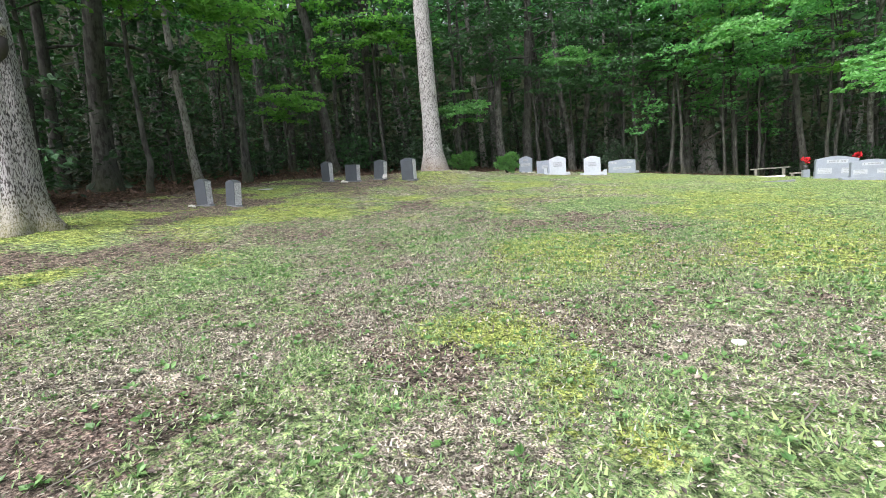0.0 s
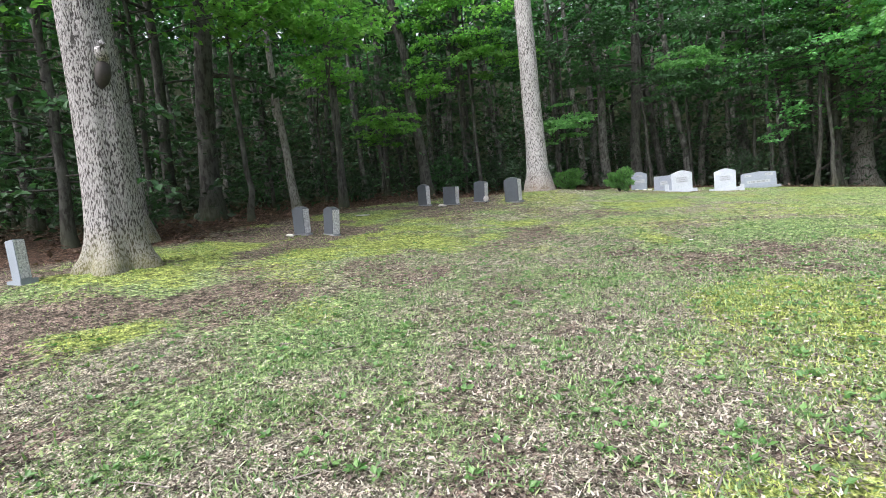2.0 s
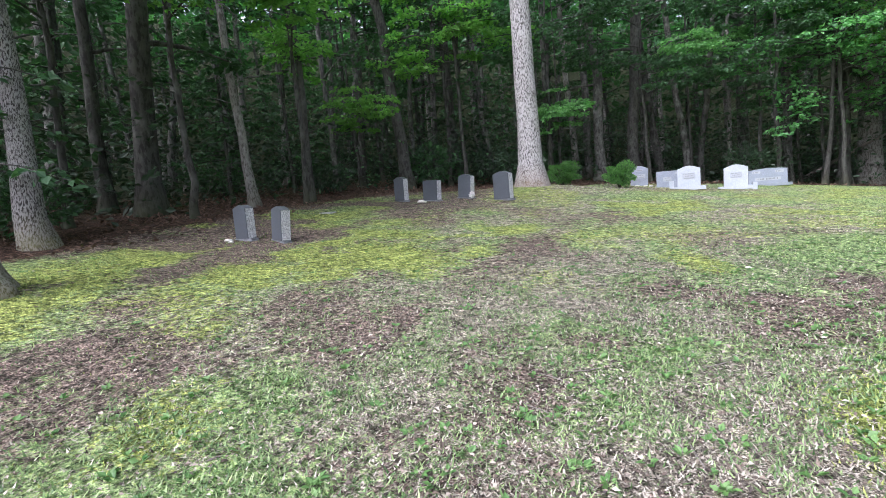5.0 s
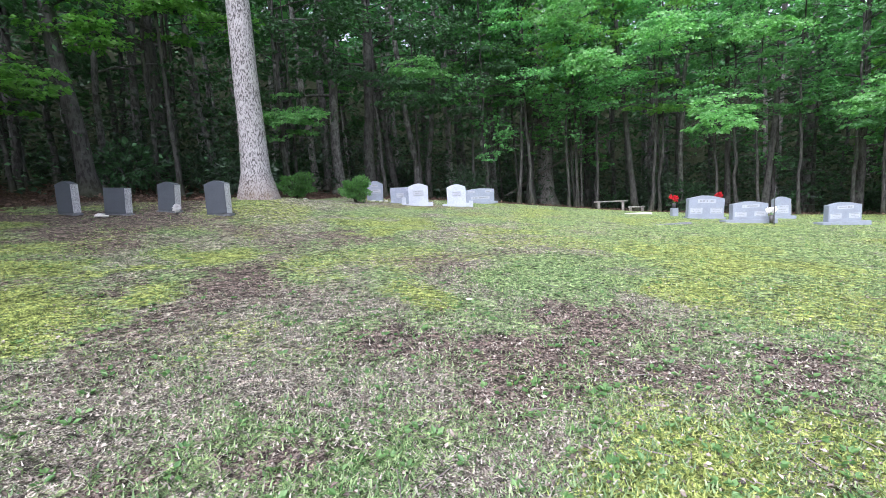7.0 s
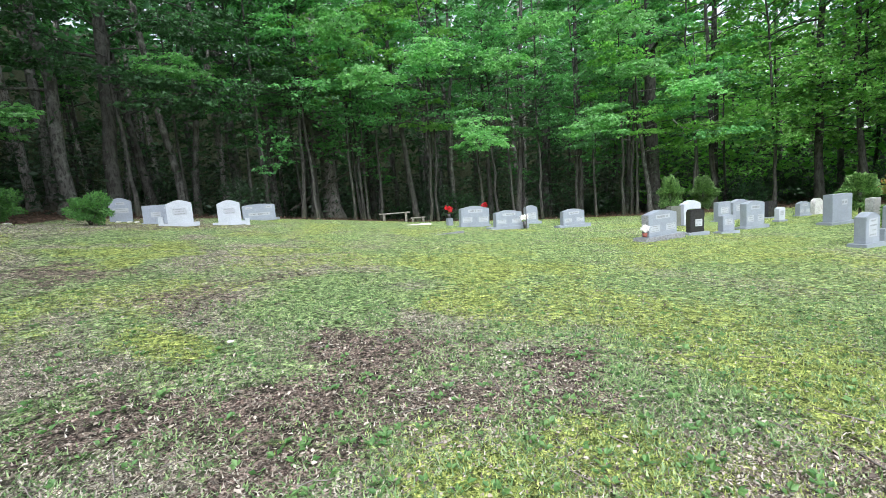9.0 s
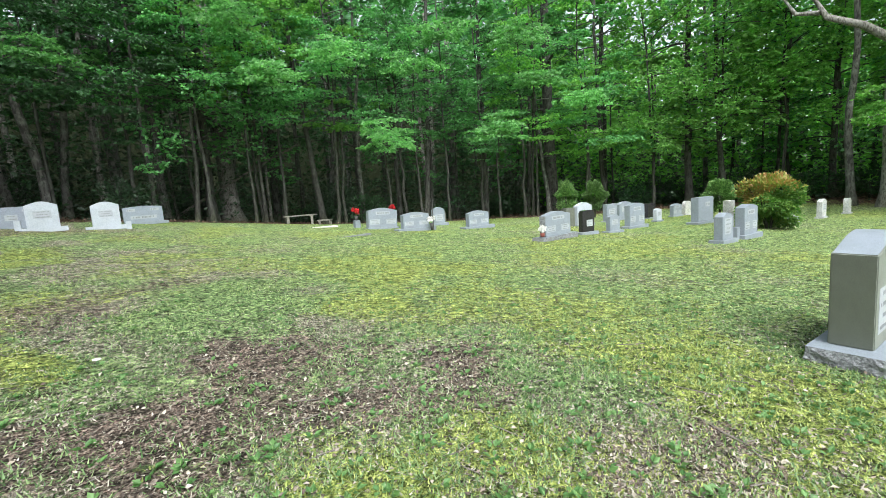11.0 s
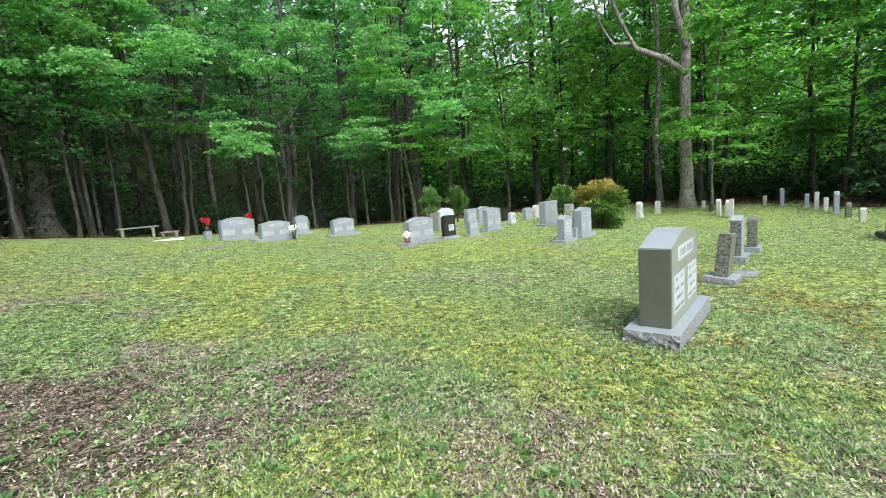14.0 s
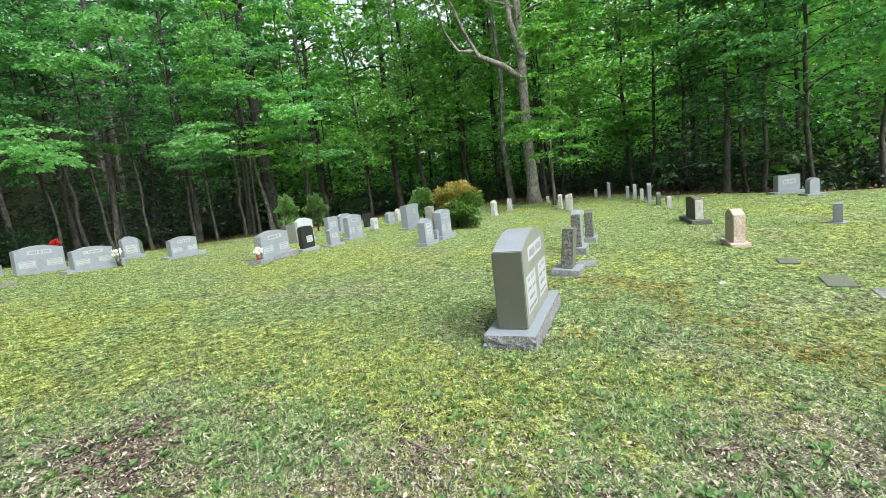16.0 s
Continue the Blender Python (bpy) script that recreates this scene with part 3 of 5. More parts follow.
gravestone(-3.1, 23.2, 0.95, 0.56, 0.18, "flat", BLUE, None, (0.12, 0.3, 0.06), None, ((-0.1, 0.45, 0.3, 0.3, 2), (0.3, 0.8, 0.25, 0.1, 1)), 2, label="low blue-grey granite gravestone")
gravestone(-2.45, 21.9, 0.72, 0.72, 0.18, "serp", WHITE, None, (0.32, 0.32, 0.10), WHITE, ((0, 0.5, 0.55, 0.3, 3),), 3, label="white marble gravestone with curved top on a plinth")
gravestone(-1.0, 22.6, 0.72, 0.74, 0.18, "serp", WHITE, None, (0.36, 0.32, 0.10), WHITE, ((0, 0.5, 0.5, 0.26, 3),), 3, label="white marble gravestone with curved top on a wide plinth")
gravestone(0.3, 26.1, 1.3, 0.62, 0.2, "peak", BLUE, None, (0.3, 0.34, 0.08), GREY, ((-0.3, 0.75, 0.22, 0.16, 1), (0.3, 0.75, 0.22, 0.16, 1), (0, 0.3, 0.66, 0.2, 1)), 2, label="wide blue-grey granite double gravestone")
# the row near the bench
gravestone(6.9, 19.5, 1.15, 0.70, 0.2, "serp", GREY, None, (0.1, 0.3, 0.04), None, PAIR, -3, (0, 3), "wide grey granite double gravestone")
gravestone(7.15, 17.75, 1.0, 0.52, 0.2, "serp", GREY, None, (0.46, 0.36, 0.1), None, PAIR, -3, (0, 1), "grey granite double gravestone on a wide plinth")
gravestone(10.0, 20.2, 0.55, 0.66, 0.18, "serp", GREY, None, (0.3, 0.3, 0.08), None, ((0, 0.35, 0.7, 0.4, 3),), -4, label="narrow grey granite gravestone")
gravestone(11.9, 22.6, 0.62, 0.62, 0.18, "arch", MOSSY, None, None, None, (), -5, label="dark weathered gravestone at the wood edge")
gravestone(9.55, 17.3, 0.9, 0.54, 0.2, "serp", GREY, None, (0.42, 0.36, 0.09), None, PAIR, -4, label="grey granite gravestone with curved top")
# the middle rows
gravestone(8.2, 12.75, 1.12, 0.62, 0.2, "serp", GREY, GREY_ROUGH, (0.42, 0.36, 0.12), GREY_ROUGH, PAIR, 4, label="grey granite double gravestone with two panels", rough=0.02)
gravestone(9.85, 12.95, 0.46, 0.62, 0.16, "notch", BLACK, None, (0.22, 0.3, 0.08), GREY, ((0.1, 0.4, 0.5, 0.3, 2),), -10, label="polished black granite gravestone on a plinth")
gravestone(12.7, 15.1, 0.8, 0.78, 0.18, "serp", WHITE, None, (0.2, 0.3, 0.06), GREY, ((0, 0.3, 0.6, 0.3, 2),), -3, label="pale grey gravestone with curved top")
gravestone(12.0, 15.2, 0.45, 0.66, 0.2, "flat", MOSSY, None, None, None, (), -3, label="weathered grey gravestone beside a pale one")
gravestone(14.9, 15.4, 0.62, 0.66, 0.2, "flat", GREY, None, (0.2, 0.3, 0.05), None, SMALL, -6, label="grey granite gravestone with white panel")
gravestone(10.8, 12.7, 0.42, 0.46, 0.16, "peak", GREY, None, (0.24, 0.28, 0.06), None, SMALL, -8, label="small grey slant gravestone")
gravestone(12.7, 13.1, 0.85, 0.74, 0.2, "peak", GREY, None, (0.28, 0.32, 0.08), None, PAIR, -2, label="grey granite double gravestone")
gravestone(16.4, 15.7, 0.95, 0.7, 0.2, "serp", GREY, None, (0.2, 0.3, 0.06), None, SMALL, -2, label="grey granite gravestone behind the others")
gravestone(15.7, 13.9, 0.32, 0.44, 0.16, "peak", WHITE, None, (0.12, 0.24, 0.05), GREY, SMALL, -6, label="small white marble gravestone")
gravestone(17.2, 15.0, 0.5, 0.6, 0.18, "flat", BLACK, None, (0.14, 0.26, 0.05), GREY, (), -6, label="dark polished granite gravestone")
gravestone(18.6, 14.6, 0.6, 0.5, 0.18, "serp", GREY, None, (0.14, 0.26, 0.05), None, PAIR, -6, label="low grey granite gravestone with panels")
gravestone(19.6, 14.6, 0.5, 0.62, 0.18, "arch", OLD, None, None, None, (), -6, label="round-topped old weathered gravestone")
gravestone(15.3, 12.1, 1.0, 0.82, 0.26, "flat", GREY, None, (0.34, 0.42, 0.08), None, ((0.1, 0.7, 0.3, 0.2, 1),), -4, label="large pale granite block gravestone")
gravestone(10.1, 9.4, 0.52, 0.62, 0.2, "serp", GREY, None, (0.2, 0.34, 0.08), None, ((0, 0.5, 0.6, 0.6, 4),), -3, label="grey granite gravestone beside a taller one")
gravestone(11.45, 9.4, 0.72, 0.74, 0.22, "peak", GREY, None, (0.3, 0.36, 0.1), None, PAIR, -3, label="tall grey granite gravestone by the shrub")
gravestone(10.9, 9.45, 0.16, 0.3, 0.16, "flat", GREY, None, None, None, (), -3, label="small square granite vase block")
gravestone(14.6, 11.0, 0.36, 0.8, 0.2, "flat", OLD, None, None, None, (), -3, label="narrow weathered gravestone by the shrub")
gravestone(16.3, 9.8, 0.62, 0.66, 0.2, "peak", GREY, None, (0.2, 0.3, 0.05), None, PAIR, -3, label="grey granite gravestone beyond the shrub")
gravestone(18.25, 9.5, 0.42, 0.6, 0.16, "serp", OLD, None, (0.1, 0.24, 0.05), None, SMALL, -3, label="old pale lichened gravestone")
gravestone(20.1, 9.2, 0.32, 0.52, 0.16, "arch", OLD, None, (0.1, 0.24, 0.05), None, (), -3, label="small old gravestone near the big tree")
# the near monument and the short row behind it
# sides hold shade and the grey top sky light, both in colour
gravestone(3.42, 5.67, 1.16, 0.84, 0.28, "serp", OLIVE_PALE, OLIVE_SHADED, (0.32, 0.47, 0.16), GREY_ROUGH, ((0, 0.76, 0.6, 0.16, 1), (-0.25, 0.34, 0.38, 0.42, 4), (0.25, 0.34, 0.38, 0.42, 4)), -2, label="large sawn granite double monument on a rock-faced plinth", rough=0.03, top=GREY)
gravestone(6.3, 5.5, 0.38, 0.62, 0.17, "flat", MOSSY, DARK_ROUGH, (0.28, 0.42, 0.1), GREY_ROUGH, (), -4, (5, 4), "leaning rough-sided old gravestone on a plinth", rough=0.01)
gravestone(8.38, 5.46, 0.38, 0.72, 0.18, "peak", GREY, DARK_ROUGH, (0.2, 0.34, 0.12), GREY_ROUGH, (), -3, label="rough-sided grey gravestone on a plinth")
gravestone(9.9, 5.3, 0.3, 0.62, 0.17, "peak", MOSSY, DARK_ROUGH, (0.2, 0.3, 0.08), GREY, (), -3, label="dark rough-sided granite gravestone")
for x, y, w, h, k, m in ((22.8, 7.8, 0.3, 0.34, "arch", OLD), (18.8, 6.8, 0.3, 0.62, "peak", OLD), (18.3, 6.45, 0.3, 0.6, "arch", OLD), (17.7, 6.3, 0.2, 0.66, "flat", OLD), (23.2, 5.5, 0.24, 0.42, "flat", OLD), (22.7, 4.9, 0.6, 0.7, "peak", BLUE), (21.5, 4.1, 0.4, 0.5, "serp", GREY), (20.3, 3.85, 0.14, 0.66, "flat", WHITE), (20.0, 3.6, 0.2, 0.46, "flat", OLD), (18.8, 3.4, 0.42, 0.7, "serp", GREY), (17.4, 3.2, 0.24, 0.46, "arch", MOSSY), (16.0, 3.0, 0.2, 0.4, "peak", OLD)):
    gravestone(x, y, w, h, 0.14, k, m, None, (0.12, 0.26, 0.04) if w > 0.3 else None, None, (), -4 + 8 * vnoise(x, y, 0.3), label="small weathered gravestone on the far lawn")
gravestone(12.3, 2.8, 0.85, 0.56, 0.2, "peak", MOSSY, OLD, (0.4, 0.44, 0.1), MOSSY, (), 6, label="dark green granite gravestone on a wide plinth", front=1)
gravestone(8.8, 2.65, 0.5, 0.6, 0.2, "serp", PINK, PINK_ROUGH, (0.2, 0.34, 0.06), PINK_ROUGH, ((0, 0.72, 0.5, 0.2, 1),), 184, label="pink granite gravestone with rough edges")
gravestone(18.4, -1.0, 0.8, 0.56, 0.24, "flat", GREY, None, (0.4, 0.4, 0.08), None, ((0, 0.6, 0.6, 0.3, 1),), -68, label="grey granite gravestone at the wood's edge")
gravestone(16.9, -1.25, 0.34, 0.5, 0.2, "arch", GREY, None, (0.3, 0.4, 0.06), None, (), -68, label="narrow grey gravestone with a stepped plinth")
gravestone(10.9, 0.3, 0.24, 0.4, 0.16, "flat", BLUE, BLUE, (0.2, 0.3, 0.03), None, (), -20, label="small pale blue-grey gravestone")
gravestone(-9.75, 3.85, 0.2, 0.56, 0.14, "flat", GREY, SLATE_ROUGH, (0.12, 0.22, 0.06), GREY, (), 10, (0, -4), "narrow pale stone marker beside the oak")


# ---- trees ----
def trunk_path(rs, h, lean, sway, n=14):
    t = np.linspace(0, 1, n)
    x = lean[0] * h * t + sway * np.cumsum(rs.normal(0, 1, n)) * h / n * 0.25
    y = lean[1] * h * t + sway * np.cumsum(rs.normal(0, 1, n)) * h / n * 0.25
    x -= x[0]
    y -= y[0]
    z = h * t ** 1.25 - 0.15
    return np.stack([x, y, z], 1)


def flare(path, r, top=0.35, swell=0.7, reach=0.5):
    z = path[:, 2] - path[0, 2]
    return r * (1 - (1 - top) * z / z.max()) * (1 + swell * np.exp(-z / reach))


def wood_tree(seed, h, r, mat, leaf_mat, lean=(0, 0), boughs=14, low=3.0, reach=(1.5, 3.5), per=120, leaf=0.13, droop=0.25, sides=9, bare=5, name="forest_tree", label="", crown_top=True, tops=6, up=0.25, spread=None, sway=0.25, sag=0.04):
    rs = np.random.RandomState(seed)
    tree = tagged(new(name), label, "tree", "trees of the wood")
    path = trunk_path(rs, h, lean, sway)
    pieces = []
    green = []
    for k in range(boughs):
        z = low + (h - low) * (k + rs.rand()) / boughs
        i = min(int(np.searchsorted(path[:, 2], z)), len(path) - 1)
        a = rs.uniform(0, 2 * math.pi) if spread is None else radians(spread[0]) + rs.uniform(-1, 1) * radians(spread[1])
        L = rs.uniform(*reach) * (1.0 if z < h * 0.75 else 0.7)
        p0 = path[i - 1] + (path[i] - path[i - 1]) * np.clip((z - path[i - 1, 2]) / (path[i, 2] - path[i - 1, 2] + 1e-6), 0, 1)
        way = np.array([math.cos(a), math.sin(a), rs.uniform(0.05, up * 2)])
        tt = np.linspace(0, 1, 5)
        limb = p0 + way * (tt * L)[:, None] - np.array([0, 0, 1]) * (droop * L * tt ** 2)[:, None]
        pieces.append(tube(limb, r * 0.28 * (1 - 0.85 * tt) + 0.006, 5))
        for s in range(3):
            f0 = (0.15, 0.4, 0.65)[s]
            b0 = p0 + way * f0 * L - np.array([0, 0, droop * L * f0 ** 2])
            turn = rs.uniform(-0.9, 0.9) if s else 0.0
            w2 = np.array([way[0] * math.cos(turn) - way[1] * math.sin(turn), way[0] * math.sin(turn) + way[1] * math.cos(turn), way[2] * 0.5])
            green.append(spray(rs, b0, w2, L * (0.95, 0.7, 0.55)[s], per // 3 + 1, leaf, 0.42, droop, sag))
    for k in range(bare):
        z, a, L = rs.uniform(1.0, max(low, 2.0)), rs.uniform(0, 2 * math.pi), rs.uniform(0.4, 1.4)
        i = max(1, min(int(np.searchsorted(path[:, 2], z)), len(path) - 1))
        tt = np.linspace(0, 1, 4)
        limb = path[i] + np.array([math.cos(a), math.sin(a), 0.3]) * (tt * L)[:, None] + rs.normal(0, 0.04, (4, 3)) * tt[:, None]
        pieces.append(tube(limb, 0.018 * (1 - 0.8 * tt), 4))
    if crown_top:
        c = path[-1]
        for k in range(tops):
            a = rs.uniform(0, 2 * math.pi)
            green.append(spray(rs, c - [0, 0, rs.uniform(0, h * 0.2)], (math.cos(a), math.sin(a), rs.uniform(0, 0.8)), rs.uniform(*reach), per, leaf * 1.3, 0.5, 0.15))
    sheet("trunk", *tube(path, flare(path, r), sides), mat, tree, True)
    tagged(sheet("branchwork", *join(pieces), mat, tree, True), kind="stuff")
    v, f = join(green)
    sheet("crown", v, f, leaf_mat, tree)
    return tree


def put(ob, x, y, turn=0, scale=1.0, label=""):
    """Stand a new tree at its place on the ground."""
    ob.matrix_world = pose(x, y, gz(x, y), 0, 0, turn) @ Matrix.Diagonal((scale, scale, scale, 1))
    if label:
        tagged(ob, label)
    return ob


def again(ob, x, y, turn, scale):
    c = copy_thing(ob, pose(x, y, gz(x, y), 0, 0, turn))
    c.scale = (scale, scale, scale)
    return c

# the great oak with a burl, by the wood's west edge
def great_oak():
    x, y = -9.43, 4.97
    rs = np.random.RandomState(3)
    tree = thing("oak_tree", x, y, gz(x, y), 0, "old grey oak with furrowed bark, a burl and mossy roots", "tree")
    th = np.linspace(0, 2 * math.pi, 41)[:-1]
    zs = np.concatenate([np.linspace(-0.2, 1.2, 12), np.linspace(1.5, 7, 14), np.linspace(8, 18, 8)])
    ph = rs.uniform(0, 6.28, 6)
    rows = []
    for z in zs:
        root = 0.24 * math.exp(-max(z, 0) / 0.24) * (0.2 + 0.9 * np.abs(np.sin(2.5 * th + ph[0]))) + 0.035 * math.exp(-max(z, 0) / 0.7)
        r = 0.36 * (1 - 0.022 * z) + root + 0.012 * np.sin(5 * th + ph[1] + z) + 0.01 * np.sin(9 * th + ph[2] - 0.6 * z)
        burl = 0.10 * np.exp(-((z - 3.26) / 0.2) ** 2 - ((((th - 6.21 + math.pi) % (2 * math.pi)) - math.pi) / 0.35) ** 2)
        dent = 0.10 * np.exp(-((z - 2.92) / 0.26) ** 2 - ((((th - 6.21 + math.pi) % (2 * math.pi)) - math.pi) / 0.25) ** 2)
        r = r + burl - dent
        rows.append(np.stack([r * np.cos(th) - 0.015 * z + 0.03 * math.sin(z), r * np.sin(th) + 0.02 * math.sin(z * 0.8), np.full(40, z)], 1))
    n = len(zs)
    i, j = np.meshgrid(np.arange(n - 1), np.arange(40), indexing="ij")
    f = np.stack([i * 40 + j, i * 40 + (j + 1) % 40, (i + 1) * 40 + (j + 1) % 40, (i + 1) * 40 + j], -1).reshape(-1, 4)
    trunk = sheet("trunk", np.concatenate(rows), f, OAK_BARK, tree, True)
    sheet("burl", *tube([(0.22, 0.02, 3.17), (0.33, 0.02, 3.19), (0.40, -0.02, 3.24), (0.46, -0.03, 3.32), (0.48, -0.02, 3.35)], [0.11, 0.10, 0.085, 0.06, 0.01], 10), PALE_BARK, trunk, True)
    # solid plug whose dark colour stands for the shade inside a hollow
    sheet("hollow", *tube([(0.22, 0.03, 3.14), (0.25, 0.03, 3.05), (0.26, 0.01, 2.92), (0.25, -0.01, 2.80), (0.22, -0.02, 2.68)], [0.03, 0.11, 0.12, 0.10, 0.02], 12), plain("shade_in_hollow", (0.03, 0.025, 0.02), 0.5), trunk, True)
    green, limbs = [], []
    for k in range(16):
        z, a = rs.uniform(8, 16), rs.uniform(0, 6.28)
        L = rs.uniform(3, 6)
        w = np.array([math.cos(a), math.sin(a), 0.35])
        t = np.linspace(0, 1, 6)
        limbs.append(tube(np.array([0, 0, z]) + w * (t * L)[:, None], 0.12 * (1 - 0.8 * t), 6))
        for s in range(4):
            green.append(spray(rs, np.array([0, 0, z]) + w * L * rs.uniform(0.3, 0.9), (math.cos(a + rs.normal(0, 0.7)), math.sin(a + rs.normal(0, 0.7)), 0.2), 2.4, 110, 0.16, 0.5))
    sheet("limb", *join(limbs), OAK_BARK, tree, True)
    sheet("crown", *join(green), LEAF_YELLOW, tree)


great_oak()
put(wood_tree(11, 17, 0.22, OAK_BARK, LEAF, (-0.03, 0.0), 12, 8, (2, 4), 150, 0.15, bare=0, label="grey tree behind the old oak", name="tree"), -12.86, 7.14)
put(wood_tree(12, 22, 0.37, PALE_BARK, LEAF, (-0.004, 0.01), 16, 10, (2.5, 5), 200, 0.16, sides=20, bare=0, sway=0.04, label="tall straight tree with pale scaly bark and flared root", name="tall_tree"), -6.95, 18.15)
# the pair at the far end of the lawn
def forked_tree():
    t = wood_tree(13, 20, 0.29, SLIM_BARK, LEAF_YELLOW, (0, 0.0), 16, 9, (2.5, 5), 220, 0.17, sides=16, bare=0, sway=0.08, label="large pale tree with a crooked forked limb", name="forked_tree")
    rs = np.random.RandomState(8)
    for pts, r in (([(0, 0, 6.2), (-0.6, 0.9, 7.0), (-0.9, 2.0, 7.6), (-1.0, 2.6, 8.8), (-1.1, 3.4, 11)], 0.17), ([(-1.0, 2.2, 7.8), (-1.0, 3.0, 8.0), (-1.0, 3.6, 9.0), (-1, 4.2, 11.5)], 0.10), ([(0, 0, 7.4), (-0.5, 0.4, 9), (-0.6, 0.5, 12)], 0.2)):
        sheet("limb", *tube(pts, np.linspace(r, r * 0.4, len(pts)), 9), SLIM_BARK, t, True)
    return put(t, 23.6, 8.6)


forked_tree()
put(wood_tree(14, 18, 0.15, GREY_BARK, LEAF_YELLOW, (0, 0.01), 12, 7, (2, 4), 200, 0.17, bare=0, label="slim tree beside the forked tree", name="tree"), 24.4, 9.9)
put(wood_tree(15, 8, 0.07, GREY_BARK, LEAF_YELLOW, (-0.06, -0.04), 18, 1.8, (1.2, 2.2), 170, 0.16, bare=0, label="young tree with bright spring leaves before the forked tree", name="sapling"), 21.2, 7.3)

# trees that stand at known places along the wood's edge: x, y, radius, lean, height, bark
EDGE_WEST = ((-14.4, 13.3, 0.15, (-0.09, 0.02), 15, SLIM_BARK), (-13.6, 14.9, 0.13, (0.0, 0.01), 15, DARK_BARK), (-15.3, 18.4, 0.12, (-0.04, 0.0), 16, GREY_BARK), (-13.0, 24.8, 0.28, (-0.01, 0), 20, DARK_BARK), (-9.2, 28.6, 0.14, (0, 0), 17, GREY_BARK), (-8.3, 31.2, 0.2, (-0.03, 0), 19, SLIM_BARK))
EDGE_EAST = (
        (-3.9, 32.3, 0.22, (-0.1, 0), 18, DARK_BARK), (0.3, 36.8, 0.34, (-0.02, 0), 21, GREY_BARK), (-0.5, 34.5, 0.14, (0.0, 0), 18, SLIM_BARK), (5.7, 34.9, 0.52, (-0.03, 0), 23, SLIM_BARK), (4.7, 34.6, 0.17, (-0.03, 0), 20, SLIM_BARK), (9.6, 30.6, 0.17, (-0.09, 0), 16, DARK_BARK), (7.6, 33.8, 0.08, (0, 0), 14, SLIM_BARK),
        (13.9, 34.1, 0.2, (0, 0), 18, DARK_BARK), (15.6, 28.8, 0.17, (0.09, 0), 16, DARK_BARK), (23.2, 24.8, 0.42, (-0.01, 0), 21, DARK_BARK), (29.5, 25.0, 0.2, (0.06, 0.05), 17, DARK_BARK), (20.4, 31.9, 0.3, (0.03, 0), 19, GREY_BARK), (22.3, 26.3, 0.16, (0.1, 0), 17, DARK_BARK), (33, 19.5, 0.18, (0, 0), 18, GREY_BARK), (-11.0, 21.8, 0.09, (-0.02, 0), 12, DARK_BARK), (-17.5, 10.6, 0.2, (0.02, 0), 16, DARK_BARK), (-17.2, 7.4, 0.10, (0.02, 0), 14, DARK_BARK))
EDGE = EDGE_WEST + EDGE_EAST
for k, (x, y, r, lean, h, m) in enumerate(EDGE):
    put(wood_tree(40 + k, h, r, m, LEAF_SHADED if k % 3 else LEAF, lean, 9, 4.5, (1.5, 3.4), 110, 0.15, bare=7, tops=4, sway=0.1, label="tall forest tree with %s trunk" % ("pale lichened" if m is SLIM_BARK else "dark" if m is DARK_BARK else "grey")), x, y)

# the understorey whose boughs reach over the lawn: x, y, towards, low, reach
UNDER_WEST = ((0.5, 30.6, -90, 4.5, 12), (-4.2, 28.8, -80, 4.2, 11), (-12.0, 22.2, -60, 4.6, 11), (-15.2, 8.6, -20, 4.6, 11), (3.4, 33.0, -95, 5.5, 13), (-13.9, 10.9, -30, 5.0, 11), (-16.5, 3.5, 0, 4.6, 11), (-8.2, 25.2, -70, 5.2, 13))
UNDER_NORTH = ((9.9, 29.6, -112, 5.2, 13), (6.4, 31.0, -100, 6.4, 14), (14.4, 29.0, -120, 4.8, 13), (18.6, 26.6, -125, 4.0, 13), (12.0, 32.0, -110, 5.2, 14), (16.6, 29.6, -120, 5.5, 15), (8.2, 33.4, -105, 6.0, 15), (20.8, 24.6, -130, 3.6, 13), (23.2, 22.0, -140, 3.8, 13), (3.6, 30.0, -95, 5.4, 14))
UNDER_EAST = ((25.6, 19.4, -145, 3.4, 13), (27.6, 16.6, -150, 3.4, 13), (27.8, 13.4, -165, 3.6, 14), (28.4, 10.8, -170, 3.4, 14), (27.4, 7.4, 175, 4.0, 14), (25.6, 3.8, 165, 4.2, 14), (24.0, 1.4, 160, 4.6, 15), (22.2, -1.4, 155, 4.8, 15), (20.8, -4.6, 150, 4.2, 13), (30.5, 14.4, -160, 5.0, 16), (30.4, 8.6, 180, 5.0, 16), (27.6, 0.6, 165, 6.0, 17))
for k, (x, y, a, low, h) in enumerate(UNDER_WEST + UNDER_NORTH + UNDER_EAST):
    # leaf colour carries the light by place: shaded north-west, lit north and east
    fresh = LEAF if x < -16 else LEAF_YELLOW if x < -9 else LEAF_SHADED if x < 2 else LEAF_YELLOW if x > 24 or k % 3 == 0 else LEAF_PALE
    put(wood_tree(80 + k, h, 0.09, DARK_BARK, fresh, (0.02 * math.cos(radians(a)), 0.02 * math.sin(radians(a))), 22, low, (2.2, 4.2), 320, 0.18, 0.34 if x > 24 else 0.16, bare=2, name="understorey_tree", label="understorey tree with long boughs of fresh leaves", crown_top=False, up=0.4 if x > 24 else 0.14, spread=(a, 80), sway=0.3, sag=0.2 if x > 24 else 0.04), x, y)


